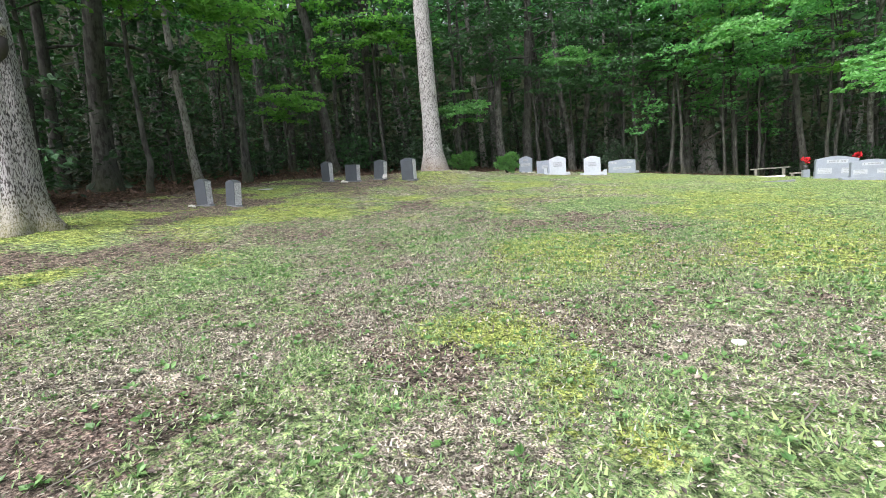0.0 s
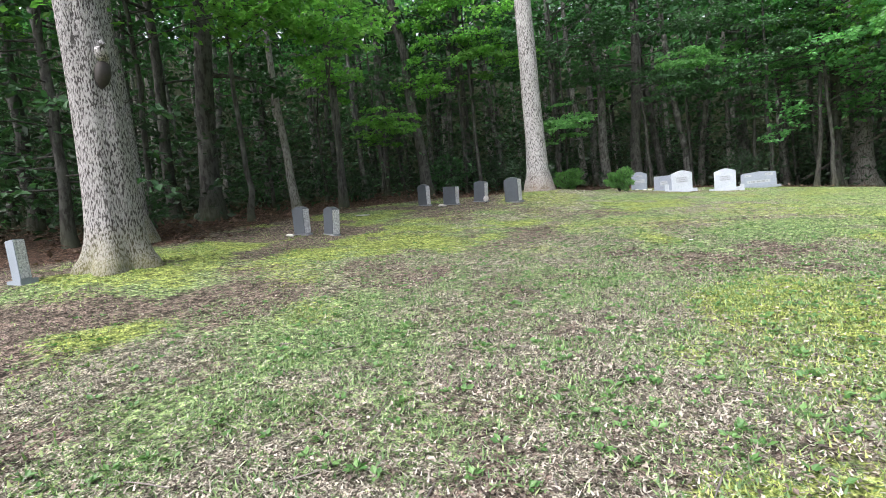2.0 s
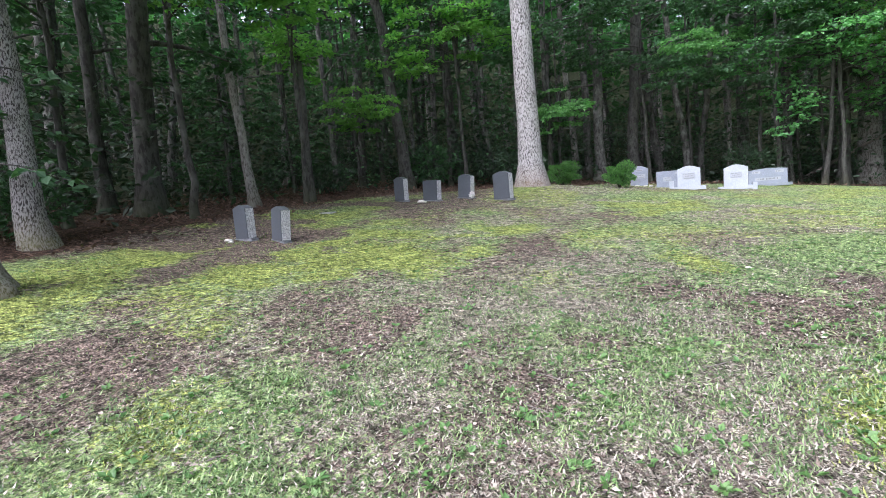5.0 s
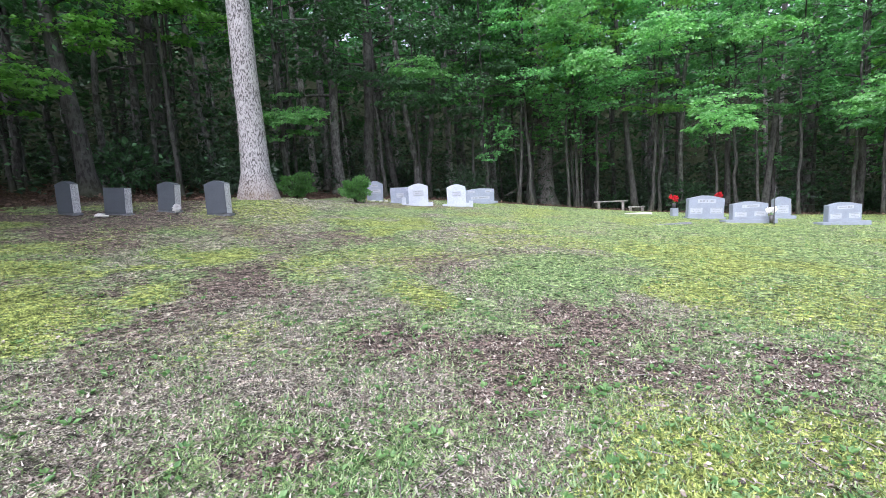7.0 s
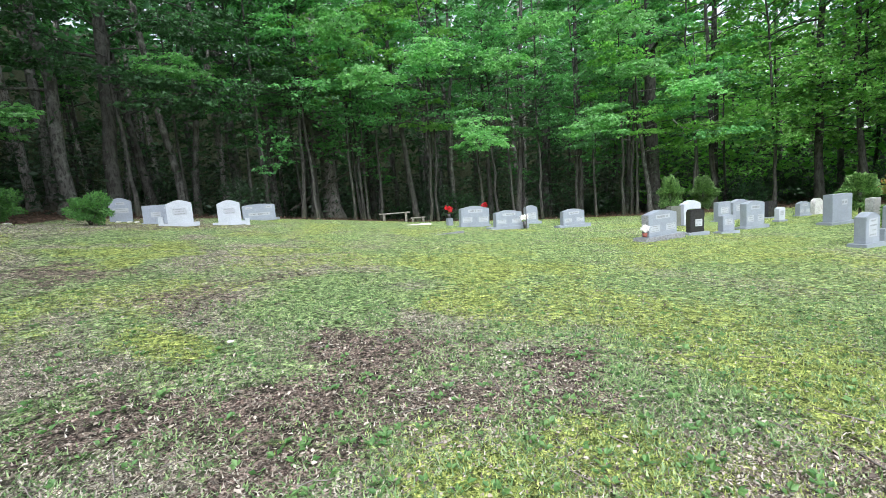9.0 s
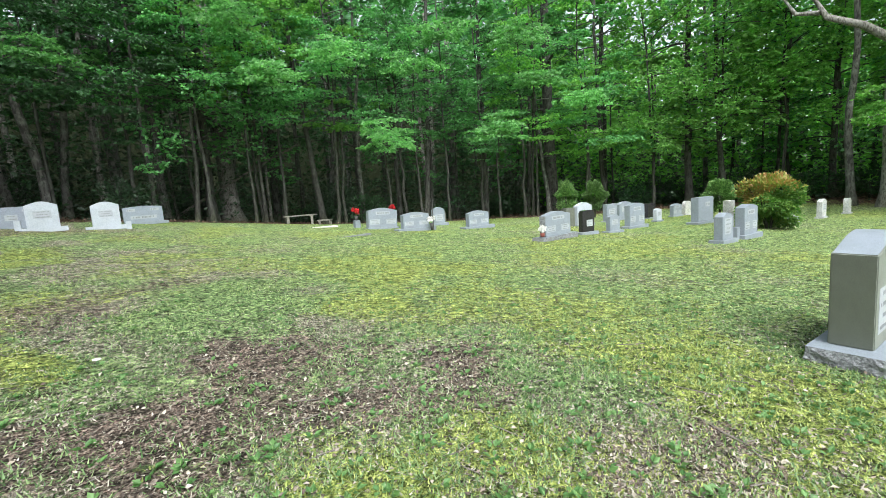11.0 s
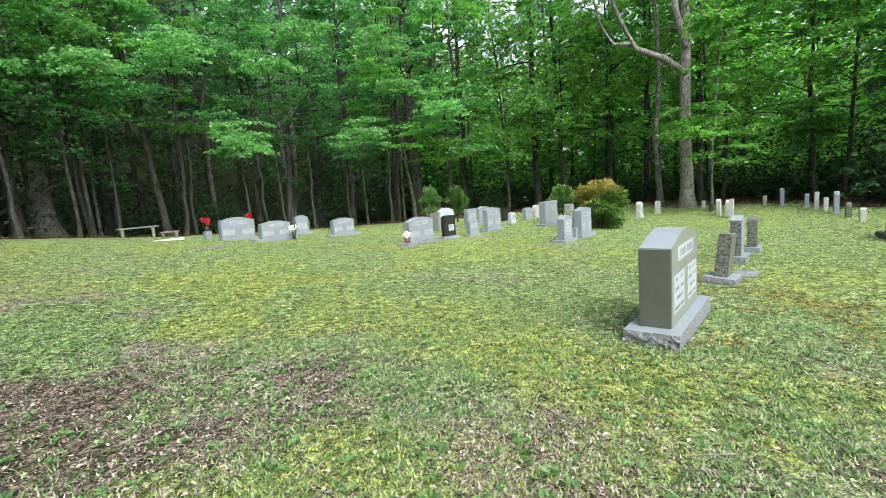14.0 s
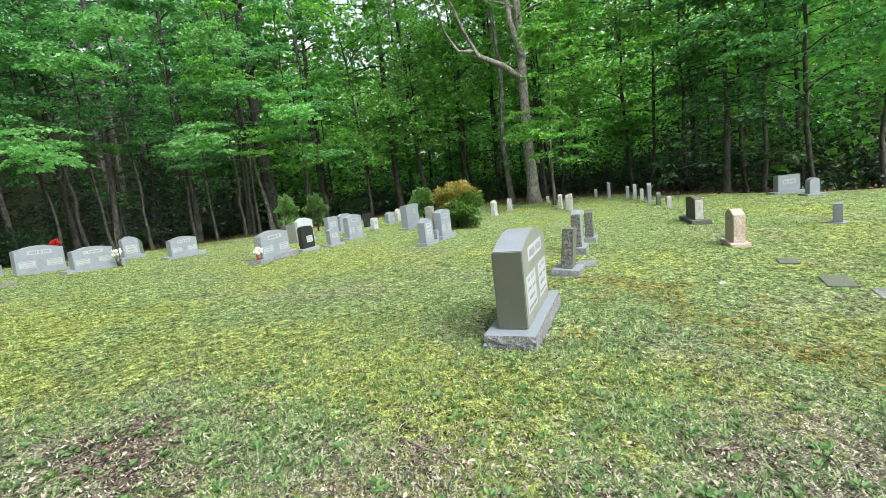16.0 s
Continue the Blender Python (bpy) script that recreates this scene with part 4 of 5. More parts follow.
# young trees whose long low boughs hang out over the lawn's edge: the middle of each bough
BOUGHS = ((9.1, 22.3, 4.1), (13.6, 20.0, 4.2), (5.3, 24.5, 6.8), (15.4, 19.4, 6.4), (19.4, 19.6, 5.7), (4.3, 25.4, 9.1), (8.0, 24.5, 7.9), (11.8, 23.7, 7.6), (-0.5, 32.2, 8.4), (-7.5, 35.7, 9.0), (12.5, 22.4, 9.0), (15.9, 20.7, 8.7), (2.2, 30.9, 9.1), (23.6, 20.7, 3.9), (30.6, 19.7, 5.5), (27.7, 20.4, 8.4), (-7.2, 23.6, 5.1), (-13.2, 17.6, 5.4), (-2.3, 27.2, 7.4), (-10.6, 21.3, 8.6), (-14.2, 15.2, 7.3), (20.7, 7.6, 3.4), (25.3, 3.9, 3.2), (27.4, -0.3, 6.1), (-10.4, 12.0, 7.0))


def bough_tree(k, tip):
    rs = np.random.RandomState(500 + k)
    away = np.array([tip[0] + 1.5, tip[1] - 4.6])
    away /= np.linalg.norm(away)
    far = 3.6
    while float(lawn_edge(tip[0] + away[0] * far, tip[1] + away[1] * far)) > -0.8 and far < 9:
        far += 0.3
    x, y = tip[0] + away[0] * far, tip[1] + away[1] * far
    z0 = gz(x, y)
    ob = thing("bough_tree", x, y, z0, 0, "slender edge tree with a long leafy bough over the lawn", "tree", "trees of the wood")
    h = max(9.0, tip[2] - z0 + 4)
    path = trunk_path(rs, h, (0, 0), 0.2)
    sheet("trunk", *tube(path, flare(path, 0.08), 7), DARK_BARK, ob, True)
    c = np.array([tip[0] - x, tip[1] - y, tip[2] - z0])
    root = np.array([0, 0, max(c[2] - 0.6, 1.5)])
    t = np.linspace(0, 1, 7)
    limb = root + (c - root) * t[:, None] * 1.15 + np.array([0, 0, 0.9]) * (np.sin(t * math.pi))[:, None]
    wood, green = [tube(limb, 0.035 * (1 - 0.8 * t) + 0.004, 6)], []
    side = np.array([-away[1], away[0], 0])
    for j in range(19):
        f = 1 - rs.uniform(0.0, 3.2) / far
        b0 = root + (c - root) * f * 1.1 + np.array([0, 0, 0.9 * math.sin(f * math.pi) + rs.normal(0, 0.25)])
        way = np.array([-away[0], -away[1], rs.uniform(-0.1, 0.25)]) + side * rs.normal(0, 0.8)
        L = rs.uniform(1.1, 2.0)
        wood.append(tube([b0, b0 + way / np.linalg.norm(way) * L * 0.8], [0.012, 0.004], 4))
        green.append(spray(rs, b0, way, L, 110, 0.165, 0.38, 0.2, 0.03))
    tagged(sheet("branchwork", *join(wood), DARK_BARK, ob, True), kind="stuff")
    # middle boughs take the lit copy, to stand out from the shaded wood
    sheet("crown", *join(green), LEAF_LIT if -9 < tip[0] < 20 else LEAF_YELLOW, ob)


for k, tip in enumerate(BOUGHS):
    bough_tree(k, tip)


# ---- the wood's mass: a few kinds, repeated ----
def hemlock(seed, h, mat=NEEDLE):
    rs = np.random.RandomState(seed)
    tree = tagged(new("hemlock"), "dark hemlock with drooping feathery boughs", "tree", "hemlocks of the wood")
    path = trunk_path(rs, h, (0, 0), 0.15)
    pieces, green = [], []
    n = int(h * 4.5)
    for k in range(n):
        u = (k + rs.rand()) / n
        z, L = 1.1 + (h - 1.2) * u, (0.24 * h) * (1 - u) ** 0.8 + 0.3
        a = rs.uniform(0, 6.28)
        w = np.array([math.cos(a), math.sin(a), 0.05])
        t = np.linspace(0, 1, 4)
        pieces.append(tube(np.array([0, 0, z]) + w * (t * L)[:, None] - np.array([0, 0, 0.25 * L]) * (t ** 2)[:, None], 0.025 * (1 - 0.8 * t), 4))
        green.append(spray(rs, np.array([0, 0, z]), w, L, 64, 0.19, 0.34, 0.28, 0.04))
    sheet("trunk", *tube(path, flare(path, h * 0.012, 0.1), 7), DARK_BARK, tree, True)
    tagged(sheet("branchwork", *join(pieces), DARK_BARK, tree, True), kind="stuff")
    sheet("crown", *join(green), mat, tree)
    return tree


def shrub(seed, r, h, mat, count, leaf, name="forest_shrub", label="dark evergreen forest shrub, with shade in its leaf colour", category="shrub", group="shrubs of the wood", mat2=None):
    rs = np.random.RandomState(seed)
    ob = tagged(new(name), label, category, group)
    pieces = []
    for k in range(7):
        a, t = rs.uniform(0, 6.28), np.linspace(0, 1, 5)
        pieces.append(tube(np.stack([math.cos(a) * r * 0.6 * t ** 1.4, math.sin(a) * r * 0.6 * t ** 1.4, h * 0.8 * t - 0.05], 1), 0.025 * (1 - 0.7 * t), 5))
    d = rs.normal(0, 1, (count, 3))
    d /= np.linalg.norm(d, axis=1)[:, None]
    lump = 0.72 + 0.28 * np.sin(3 * d[:, 0] + seed) * np.sin(4 * d[:, 1] + 2) + 0.18 * np.sin(7 * d[:, 2] + 5 * d[:, 0])
    rad = lump * rs.uniform(0.55, 1.0, count) ** 0.5
    p = d * rad[:, None] * [r, r, h / 2] + [0, 0, h * 0.54]
    p[:, 2] = np.maximum(p[:, 2], 0.03)
    sheet("stem", *join(pieces), DARK_BARK, ob, True)
    hi = (d[:, 2] + 0.35 * np.sin(3 * d[:, 1]) > 0.25) if mat2 else np.zeros(count, bool)
    sheet("leaf_mass", *leaves(rs, p[~hi], d[~hi] + rs.normal(0, 0.5, (int((~hi).sum()), 3)), leaf, leaf * 0.5, 0.8), mat, ob)
    if mat2:
        sheet("new_growth", *leaves(rs, p[hi], d[hi] + rs.normal(0, 0.5, (int(hi.sum()), 3)), leaf, leaf * 0.5, 0.8), mat2, ob)
    return ob


def in_view(x, y):
    a = math.degrees(math.atan2(y - 4, x + 1))
    return -36 < a < 180 or a < -176


rs = np.random.RandomState(21)
# KINDS and DEEP wear the shaded leaf copy, BRIGHT the lit ones
KINDS = [wood_tree(100 + k, 16 + 2 * k, 0.13 + 0.035 * k, (DARK_BARK, GREY_BARK)[k % 2], LEAF_SHADED, ((0.02, 0), (-0.04, 0.02), (0, 0.03), (0.01, -0.03), (0.06, 0.0))[k], 14, 4.0, (1.5, 3.6), 130, 0.21, bare=8, label="forest tree with a bare lower trunk") for k in range(5)]
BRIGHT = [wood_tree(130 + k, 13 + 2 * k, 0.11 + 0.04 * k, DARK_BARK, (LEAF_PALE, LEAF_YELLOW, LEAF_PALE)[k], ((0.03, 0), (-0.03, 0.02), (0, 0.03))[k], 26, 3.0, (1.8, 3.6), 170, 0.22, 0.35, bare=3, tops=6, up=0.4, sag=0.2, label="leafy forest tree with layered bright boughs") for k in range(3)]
DEEP = [wood_tree(150 + k, 17 + k, 0.14 + 0.04 * k, (DARK_BARK, GREY_BARK, SLIM_BARK)[k], LEAF_SHADED, ((0.01, 0), (-0.03, 0.02), (0, 0.03))[k], 6, 4.5, (1.5, 3.0), 90, 0.24, bare=4, tops=2, label="forest tree deep in the wood") for k in range(3)]
HEM = [hemlock(200 + k, 7 + 3 * k) for k in range(3)]
SHR = [shrub(300 + k, 1.3 + 0.3 * k, 1.5 + 0.5 * k, (THICKET_SHADED, LEAF_SHADED, THICKET_SHADED)[k], 900, 0.22) for k in range(3)]
first = set()


def stand(kind, x, y, turn, scale):
    if kind.name not in first:
        first.add(kind.name)
        return put(kind, x, y, turn, scale)
    return again(kind, x, y, turn, scale)


spots = [(x, y) for x, y, *_ in EDGE] + [(-9.43, 4.97), (-6.95, 18.15), (23.6, 8.6)]
made = 0
for k in range(9000):
    x, y = rs.uniform(-44, 58), rs.uniform(-22, 66)
    e = float(lawn_edge(x, y))
    if e > -1.2 or e < -27 or not in_view(x, y):
        continue
    gap = 1.7 if e > -14 else 2.6
    if any((x - a) ** 2 + (y - b) ** 2 < gap * gap for a, b in spots):
        continue
    if -26 < math.degrees(math.atan2(y - 4, x + 1)) < 38 and e < -5 and rs.rand() < 0.7:
        continue
    spots.append((x, y))
    east = x > 17 and y < 6
    west = x < -11 and y < 12
    pick = rs.rand()
    if pick < (0.38 if east else (0.9 if y < 8 and e > -7 else 0.35) if west else 0.08):
        stand(HEM[rs.randint(3)], x, y, rs.uniform(0, 360), rs.uniform(0.8, 1.25))
    elif e < -12:
        stand(DEEP[rs.randint(3)], x, y, rs.uniform(0, 360), rs.uniform(0.75, 1.15))
    elif x > -3 and (e > -5.5 or x > 23) and rs.rand() < (0.9 if x > 11 else 0.5):
        stand(BRIGHT[rs.randint(3)], x, y, rs.uniform(0, 360), rs.uniform(0.8, 1.15))
    else:
        stand(KINDS[rs.randint(5)], x, y, rs.uniform(0, 360), rs.uniform(0.75, 1.15))
    made += 1
    if made >= 210:
        break
made = 0
for k in range(6000):
    x, y = rs.uniform(-40, 50), rs.uniform(-18, 60)
    e = float(lawn_edge(x, y))
    if e > -1.6 or e < -16 or not in_view(x, y) or any((x - a) ** 2 + (y - b) ** 2 < 1.5 for a, b in spots):
        continue
    spots.append((x, y))
    stand(SHR[rs.randint(3)], x, y, rs.uniform(0, 360), rs.uniform(0.55, 1.0))
    made += 1
    if made >= 100:
        break


# far woods, roof of leaves and the thick growth under it
def leaf_stuff(name, label, seed, n, near, deep, low, high, size, mat, power=1.0, clump=0.0, tilt=0.8, thin=0.0, only=None):
    rs = np.random.RandomState(seed)
    x, y = rs.uniform(-75, 95, n), rs.uniform(-30, 100, n)
    e = lawn_edge(x, y) + 3 * (fbm(x, y, 6, seed) - 0.5)
    a = np.degrees(np.arctan2(y - 4, x + 1))
    ok = (e < -near + (3.5 if low > 8 else 0) * (x < 4)) & (e > -deep) & ((a > -42) | (a < -170))
    if only:
        ok &= (a > only[0]) & (a < only[1])
    gap = (a > -26) & (a < 38)
    ok &= ~(gap & (rs.rand(n) < thin))
    if clump:
        ok &= fbm(x, y, 5.0, seed + 3) > clump
    x, y = x[ok], y[ok]
    z = height(x, y) + low + (high - low) * rs.rand(len(x)) ** power
    v, f = leaves(rs, np.stack([x, y, z], 1), rs.normal(0, 1, (len(x), 3)) * [1, 1, 0.4], size, size * 0.55, tilt)
    tagged(sheet(name, v, f, mat), label, "foliage", kind="stuff")


leaf_stuff("far_woods", "distant mass of green forest foliage on the slope", 5, 95000, 24, 62, 0.2, 21, 1.0, LEAF_SHADED, thin=0.8)
# leaf layer mostly out of view, added to shade the wood below
leaf_stuff("forest_canopy", "high leafy roof of the wood", 6, 170000, 6.0, 40, 9, 19, 0.8, LEAF, thin=0.85)
# raised leaf albedo stands in for light through the wood's thin end
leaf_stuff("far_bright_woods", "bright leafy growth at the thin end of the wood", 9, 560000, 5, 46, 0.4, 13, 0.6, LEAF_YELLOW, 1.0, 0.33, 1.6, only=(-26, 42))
leaf_stuff("west_thicket", "leafy green undergrowth at the western edge of the wood", 12, 420000, 1.6, 11, 0.2, 5.0, 0.2, NEEDLE, 0.9, 0.46, only=(112, 181))
leaf_stuff("forest_understorey", "layered green foliage between the trunks", 7, 300000, 2.0, 26, 2.6, 10.5, 0.26, LEAF_SHADED, 0.8, 0.47, 0.35)
# these low leaves bring the dark of the shaded forest floor by colour
leaf_stuff("forest_thicket", "dark evergreen growth on the forest floor, with shade in its colour", 8, 600000, 2.4, 18, 0.0, 3.6, 0.27, THICKET_SHADED, 1.1, 0.30)

leaf_stuff("east_thicket", "low dark growth under the eastern trees, with shade in its colour", 14, 520000, 0.4, 7, 0.0, 1.7, 0.22, THICKET_SHADED, 1.3, 0.25, only=(-30, 9))

# ---- clipped shrubs and topiary ----
for x, y, r, h, s in ((-6.75, 21.3, 0.68, 0.98, 1), (-4.75, 21.8, 0.66, 0.94, 2)):
    ob = shrub(400 + s, r, h, BOX_LEAF, 5000, 0.08, "round_shrub", "small round evergreen shrub on the lawn", "shrub", "round shrubs")
    put(ob, x, y)


def topiary(x, y, seed, r, h):
    rs = np.random.RandomState(seed)
    ob = thing("topiary", x, y, gz(x, y), 0, "small topiary juniper with a rounded cone crown on a bare stem", "shrub", "topiary shrubs")
    sheet("stem", *tube([(0, 0, -0.05), (0.02, 0, 0.4), (0, 0.02, h * 0.6)], [0.05, 0.04, 0.03], 7), DARK_BARK, ob, True)
    n = 7500
    d = rs.normal(0, 1, (n, 3))
    d /= np.linalg.norm(d, axis=1)[:, None]
    q = 1 + 0.26 * np.sin(7 * d[:, 0] + seed) * np.sin(6 * d[:, 1] + 2 * seed) + 0.16 * np.sin(8 * d[:, 2] + seed)
    p = d * (rs.uniform(0.6, 1, n) ** 0.5)[:, None] * [r, r, h * 0.34] * q[:, None] + [0, 0, h * 0.64]
    p[:, :2] *= (1 - 0.35 * np.clip(d[:, 2], 0, 1))[:, None]
    sheet("crown", *leaves(rs, p, d + [0, 0, 0.3], 0.085, 0.05, 0.9), TOPIARY_LEAF, ob)


topiary(17.0, 19.1, 1, 0.46, 1.75)
topiary(17.7, 18.0, 2, 0.46, 1.7)
topiary(17.2, 12.3, 3, 0.46, 1.5)
put(shrub(420, 0.86, 1.9, SHRUB_LEAF, 11000, 0.10, "flowering_shrub", "large rounded shrub with russet and green new leaves", "shrub", "", RUSSET_LEAF), 14.1, 9.75).location.z -= 0.25
put(shrub(421, 0.5, 1.0, TOPIARY_LEAF, 1800, 0.08, "round_shrub", "small green shrub behind the large one", "shrub"), 16.7, 10.2)

# ---- grass, moss, straw and leaves on the lawn ----
HEARTS = ((-2.2, 3.6, 2.0, 0.24), (-1.2, 7.0, 2.2, 0.22), (1.2, 5.6, 1.9, 0.18), (-4.5, 7.0, 3.0, 0.14), (3.5, 6.0, 3.2, 0.14), (3.0, 11.0, 5.0, 0.08))


def strewn(rs, n):
    xs, ys = [], []
    for x, y, r, share in HEARTS:
        m = int(n * share)
        xs.append(rs.normal(x, r, m))
        ys.append(rs.normal(y, r, m))
    x, y = np.concatenate(xs), np.concatenate(ys)
    ok = lawn_edge(x, y) > -0.5
    return x[ok], y[ok]


def keep(rs, x, y, share):
    ok = rs.rand(len(x)) < share
    return x[ok], y[ok]


def blades(rs, x, y, length, width, rise, curl=0.3):
    """Narrow pointed blades, each bent once."""
    n = len(x)
    a = rs.uniform(0, 2 * math.pi, n)
    L = length * rs.uniform(0.5, 1.5, n)
    el = np.clip(rs.normal(rise, 0.35, n), -0.02, 1.35)
    p = np.stack([x, y, surface(x, y)], 1)
    d = np.stack([np.cos(a) * np.cos(el), np.sin(a) * np.cos(el), np.sin(el)], 1)
    s = np.stack([-np.sin(a), np.cos(a), np.zeros(n)], 1) * (width * rs.uniform(0.6, 1.4, n) / 2)[:, None]
    tip = p + d * L[:, None] + np.stack([np.zeros(n), np.zeros(n), -curl * L * np.cos(el) * 0.3 + 0.004], 1)
    v = np.stack([p - s, p + s, tip], 1).reshape(-1, 3)
    return v, np.arange(3 * n).reshape(n, 3)


GRASS = foliage("short_lawn_grass", (0.042, 0.10, 0.03), (0.125, 0.215, 0.075), (0.31, 0.40, 0.19), 0.3, 0.5)
PALE_GRASS = foliage("pale_mown_grass", (0.10, 0.17, 0.05), (0.25, 0.34, 0.12), (0.43, 0.50, 0.22), 0.3, 0.6)
STRAW = foliage("dry_bleached_grass", (0.03, 0.024, 0.02), (0.185, 0.16, 0.125), (0.55, 0.52, 0.45), 0.15, 0.8)
MOSS = foliage("yellow_green_moss", (0.08, 0.12, 0.022), (0.24, 0.30, 0.08), (0.44, 0.48, 0.16), 0.25, 0.9)
DRY_LEAF = foliage("dry_fallen_leaf", (0.03, 0.023, 0.02), (0.15, 0.115, 0.09), (0.50, 0.45, 0.38), 0.1, 0.7)
WEED = foliage("fresh_weed_leaf", (0.055, 0.145, 0.038), (0.09, 0.20, 0.055), (0.15, 0.28, 0.09), 0.3, 0.5)

rs = np.random.RandomState(90)
x, y = strewn(rs, 640000)
so, mo, tha, li, och = cover(x + rs.normal(0, 0.16, len(x)), y + rs.normal(0, 0.16, len(x)))
tuft = 0.15 + 0.85 * step(fbm(x, y, 0.22, 41), 0.44, 0.58)
gx1, gy1 = keep(rs, x, y, np.clip((1 - 0.9 * so) * (1 - 0.75 * mo) * (1 - 0.55 * tha) * (1 - li), 0.03, 1) * tuft)
tagged(sheet("grass", *blades(rs, gx1, gy1, 0.034, 0.0105, 0.45), GRASS), "short patchy green lawn grass", "grass", kind="stuff")
x, y = strewn(rs, 640000)
so, mo, tha, li, och = cover(x + rs.normal(0, 0.16, len(x)), y + rs.normal(0, 0.16, len(x)))
x, y = keep(rs, x, y, np.clip(0.12 + 0.75 * tha + 0.06 * so - 0.3 * mo, 0.04, 1) * (1 - li))
tagged(sheet("dry_grass", *blades(rs, x, y, 0.025, 0.0098, 0.14, 0.05), STRAW), "bleached dry grass clippings lying on the lawn", "grass", kind="stuff")
x, y = strewn(rs, 300000)
so, mo, tha, li, och = cover(x + rs.normal(0, 0.16, len(x)), y + rs.normal(0, 0.16, len(x)))
x, y = keep(rs, x, y, np.clip(mo - 0.2, 0, 1) * (1 - li))
tagged(sheet("moss", *blades(rs, x, y, 0.022, 0.009, 0.8), MOSS), "soft yellow-green moss cushions on the soil", "moss", kind="stuff")

x, y = rs.uniform(-12, 20, 520000), rs.uniform(0, 27, 520000)
so, mo, tha, li, och = cover(x, y)
near = np.min([np.hypot(x - hx, y - hy) / hr for hx, hy, hr, _ in HEARTS[:5]], axis=0)
x, y = keep(rs, x, y, np.clip((1 - so) * (1 - li), 0, 1) * step(fbm(x, y, 0.4, 43), 0.46, 0.6) * step(near, 1.0, 1.8) * step(-y, -26, -8) * (lawn_edge(x, y) > 0))
tagged(sheet("outer_grass", *blades(rs, x, y, 0.045, 0.018, 0.5), PALE_GRASS), "short uneven tufts of mown grass across the lawn", "grass", kind="stuff")


def scatter_leaves(name, label, rs, x, y, size, mat, lift=0.01):
    n = len(x)
    p = np.stack([x, y, surface(x, y) + lift * rs.rand(n)], 1)
    d = np.stack([rs.normal(0, 1, n), rs.normal(0, 1, n), rs.normal(0.1, 0.2, n)], 1)
    v, f = leaves(rs, p, d, size, size * 0.6, 0.45, 0.5)
    return tagged(sheet(name, v, f, mat), label, "leaves", kind="stuff")


x, y = strewn(rs, 34000)
so, mo, tha, li, och = cover(x + rs.normal(0, 0.16, len(x)), y + rs.normal(0, 0.16, len(x)))
x, y = keep(rs, x, y, np.clip(0.25 + 0.6 * so + 0.3 * tha, 0, 1))
scatter_leaves("fallen_leaves", "small dry fallen leaves scattered on the lawn", rs, x, y, 0.034, DRY_LEAF)
x, y = rs.uniform(-32, 40, 60000), rs.uniform(-12, 45, 60000)
e = lawn_edge(x, y)
ok = (e < 0.6) & (e > -9)
scatter_leaves("leaf_litter", "deep brown leaf litter along the wood's edge", rs, x[ok], y[ok], 0.14, foliage("brown_leaf_litter", (0.05, 0.03, 0.022), (0.11, 0.065, 0.045), (0.22, 0.14, 0.105), 0.1, 0.8), 0.06)


def weeds():
    rs = np.random.RandomState(31)
    x, y = strewn(rs, 1900)
    so, mo, tha, li, och = cover(x + rs.normal(0, 0.16, len(x)), y + rs.normal(0, 0.16, len(x)))
    x, y = keep(rs, x, y, 0.8 * (1 - li))
    m = 7
    X, Y = np.repeat(x, m), np.repeat(y, m)
    a = rs.uniform(0, 6.28, len(X))
    p = np.stack([X + 0.01 * np.cos(a), Y + 0.01 * np.sin(a), surface(X, Y) + 0.008], 1)
    d = np.stack([np.cos(a), np.sin(a), rs.uniform(0.1, 0.7, len(a))], 1)
    v, f = leaves(rs, p, d, 0.045, 0.028, 0.35)
    tagged(sheet("weeds", v, f, WEED), "small fresh green weeds and clover in the lawn", "weeds", kind="stuff")


def twigs():
    rs = np.random.RandomState(32)
    x, y = strewn(rs, 260)
    pieces = []
    for a, b in zip(x, y):
        L, t = rs.uniform(0.05, 0.3), rs.uniform(0, 6.28)
        u = np.linspace(-0.5, 0.5, 4) * L
        px, py = a + u * math.cos(t), b + u * math.sin(t) + rs.normal(0, 0.008, 4)
        pieces.append(tube(np.stack([px, py, surface(px, py) + 0.008], 1), [0.004, 0.0045, 0.004, 0.002], 4))
    tagged(sheet("twigs", *join(pieces), DEAD_WOOD), "small dead twigs fallen on the lawn", "twigs", kind="stuff")


weeds()
twigs()

# ---- small things among the stones ----
def bench():
    x, y = 7.5, 28.9
    ob = thing("bench", x, y, gz(x, y), -26, "weathered grey wooden bench at the edge of the wood", "bench")
    part("seat", box(bmesh.new(), -0.85, 0.85, -0.17, 0.17, 0.42, 0.48, 0.008), WOOD, ob)
    for sx in (-0.6, 0.6):
        part("leg", box(bmesh.new(), sx - 0.06, sx + 0.06, -0.14, 0.14, -0.05, 0.42, 0.006), WOOD, ob)
    x, y = 8.6, 28.3
    ob = thing("low_bench", x, y, gz(x, y), -30, "low weathered wooden step beside the bench", "bench")
    part("seat", box(bmesh.new(), -0.4, 0.4, -0.15, 0.15, 0.2, 0.26, 0.008), WOOD, ob)
    for sx in (-0.28, 0.28):
        part("leg", box(bmesh.new(), sx - 0.05, sx + 0.05, -0.12, 0.12, -0.05, 0.2, 0.006), WOOD, ob)


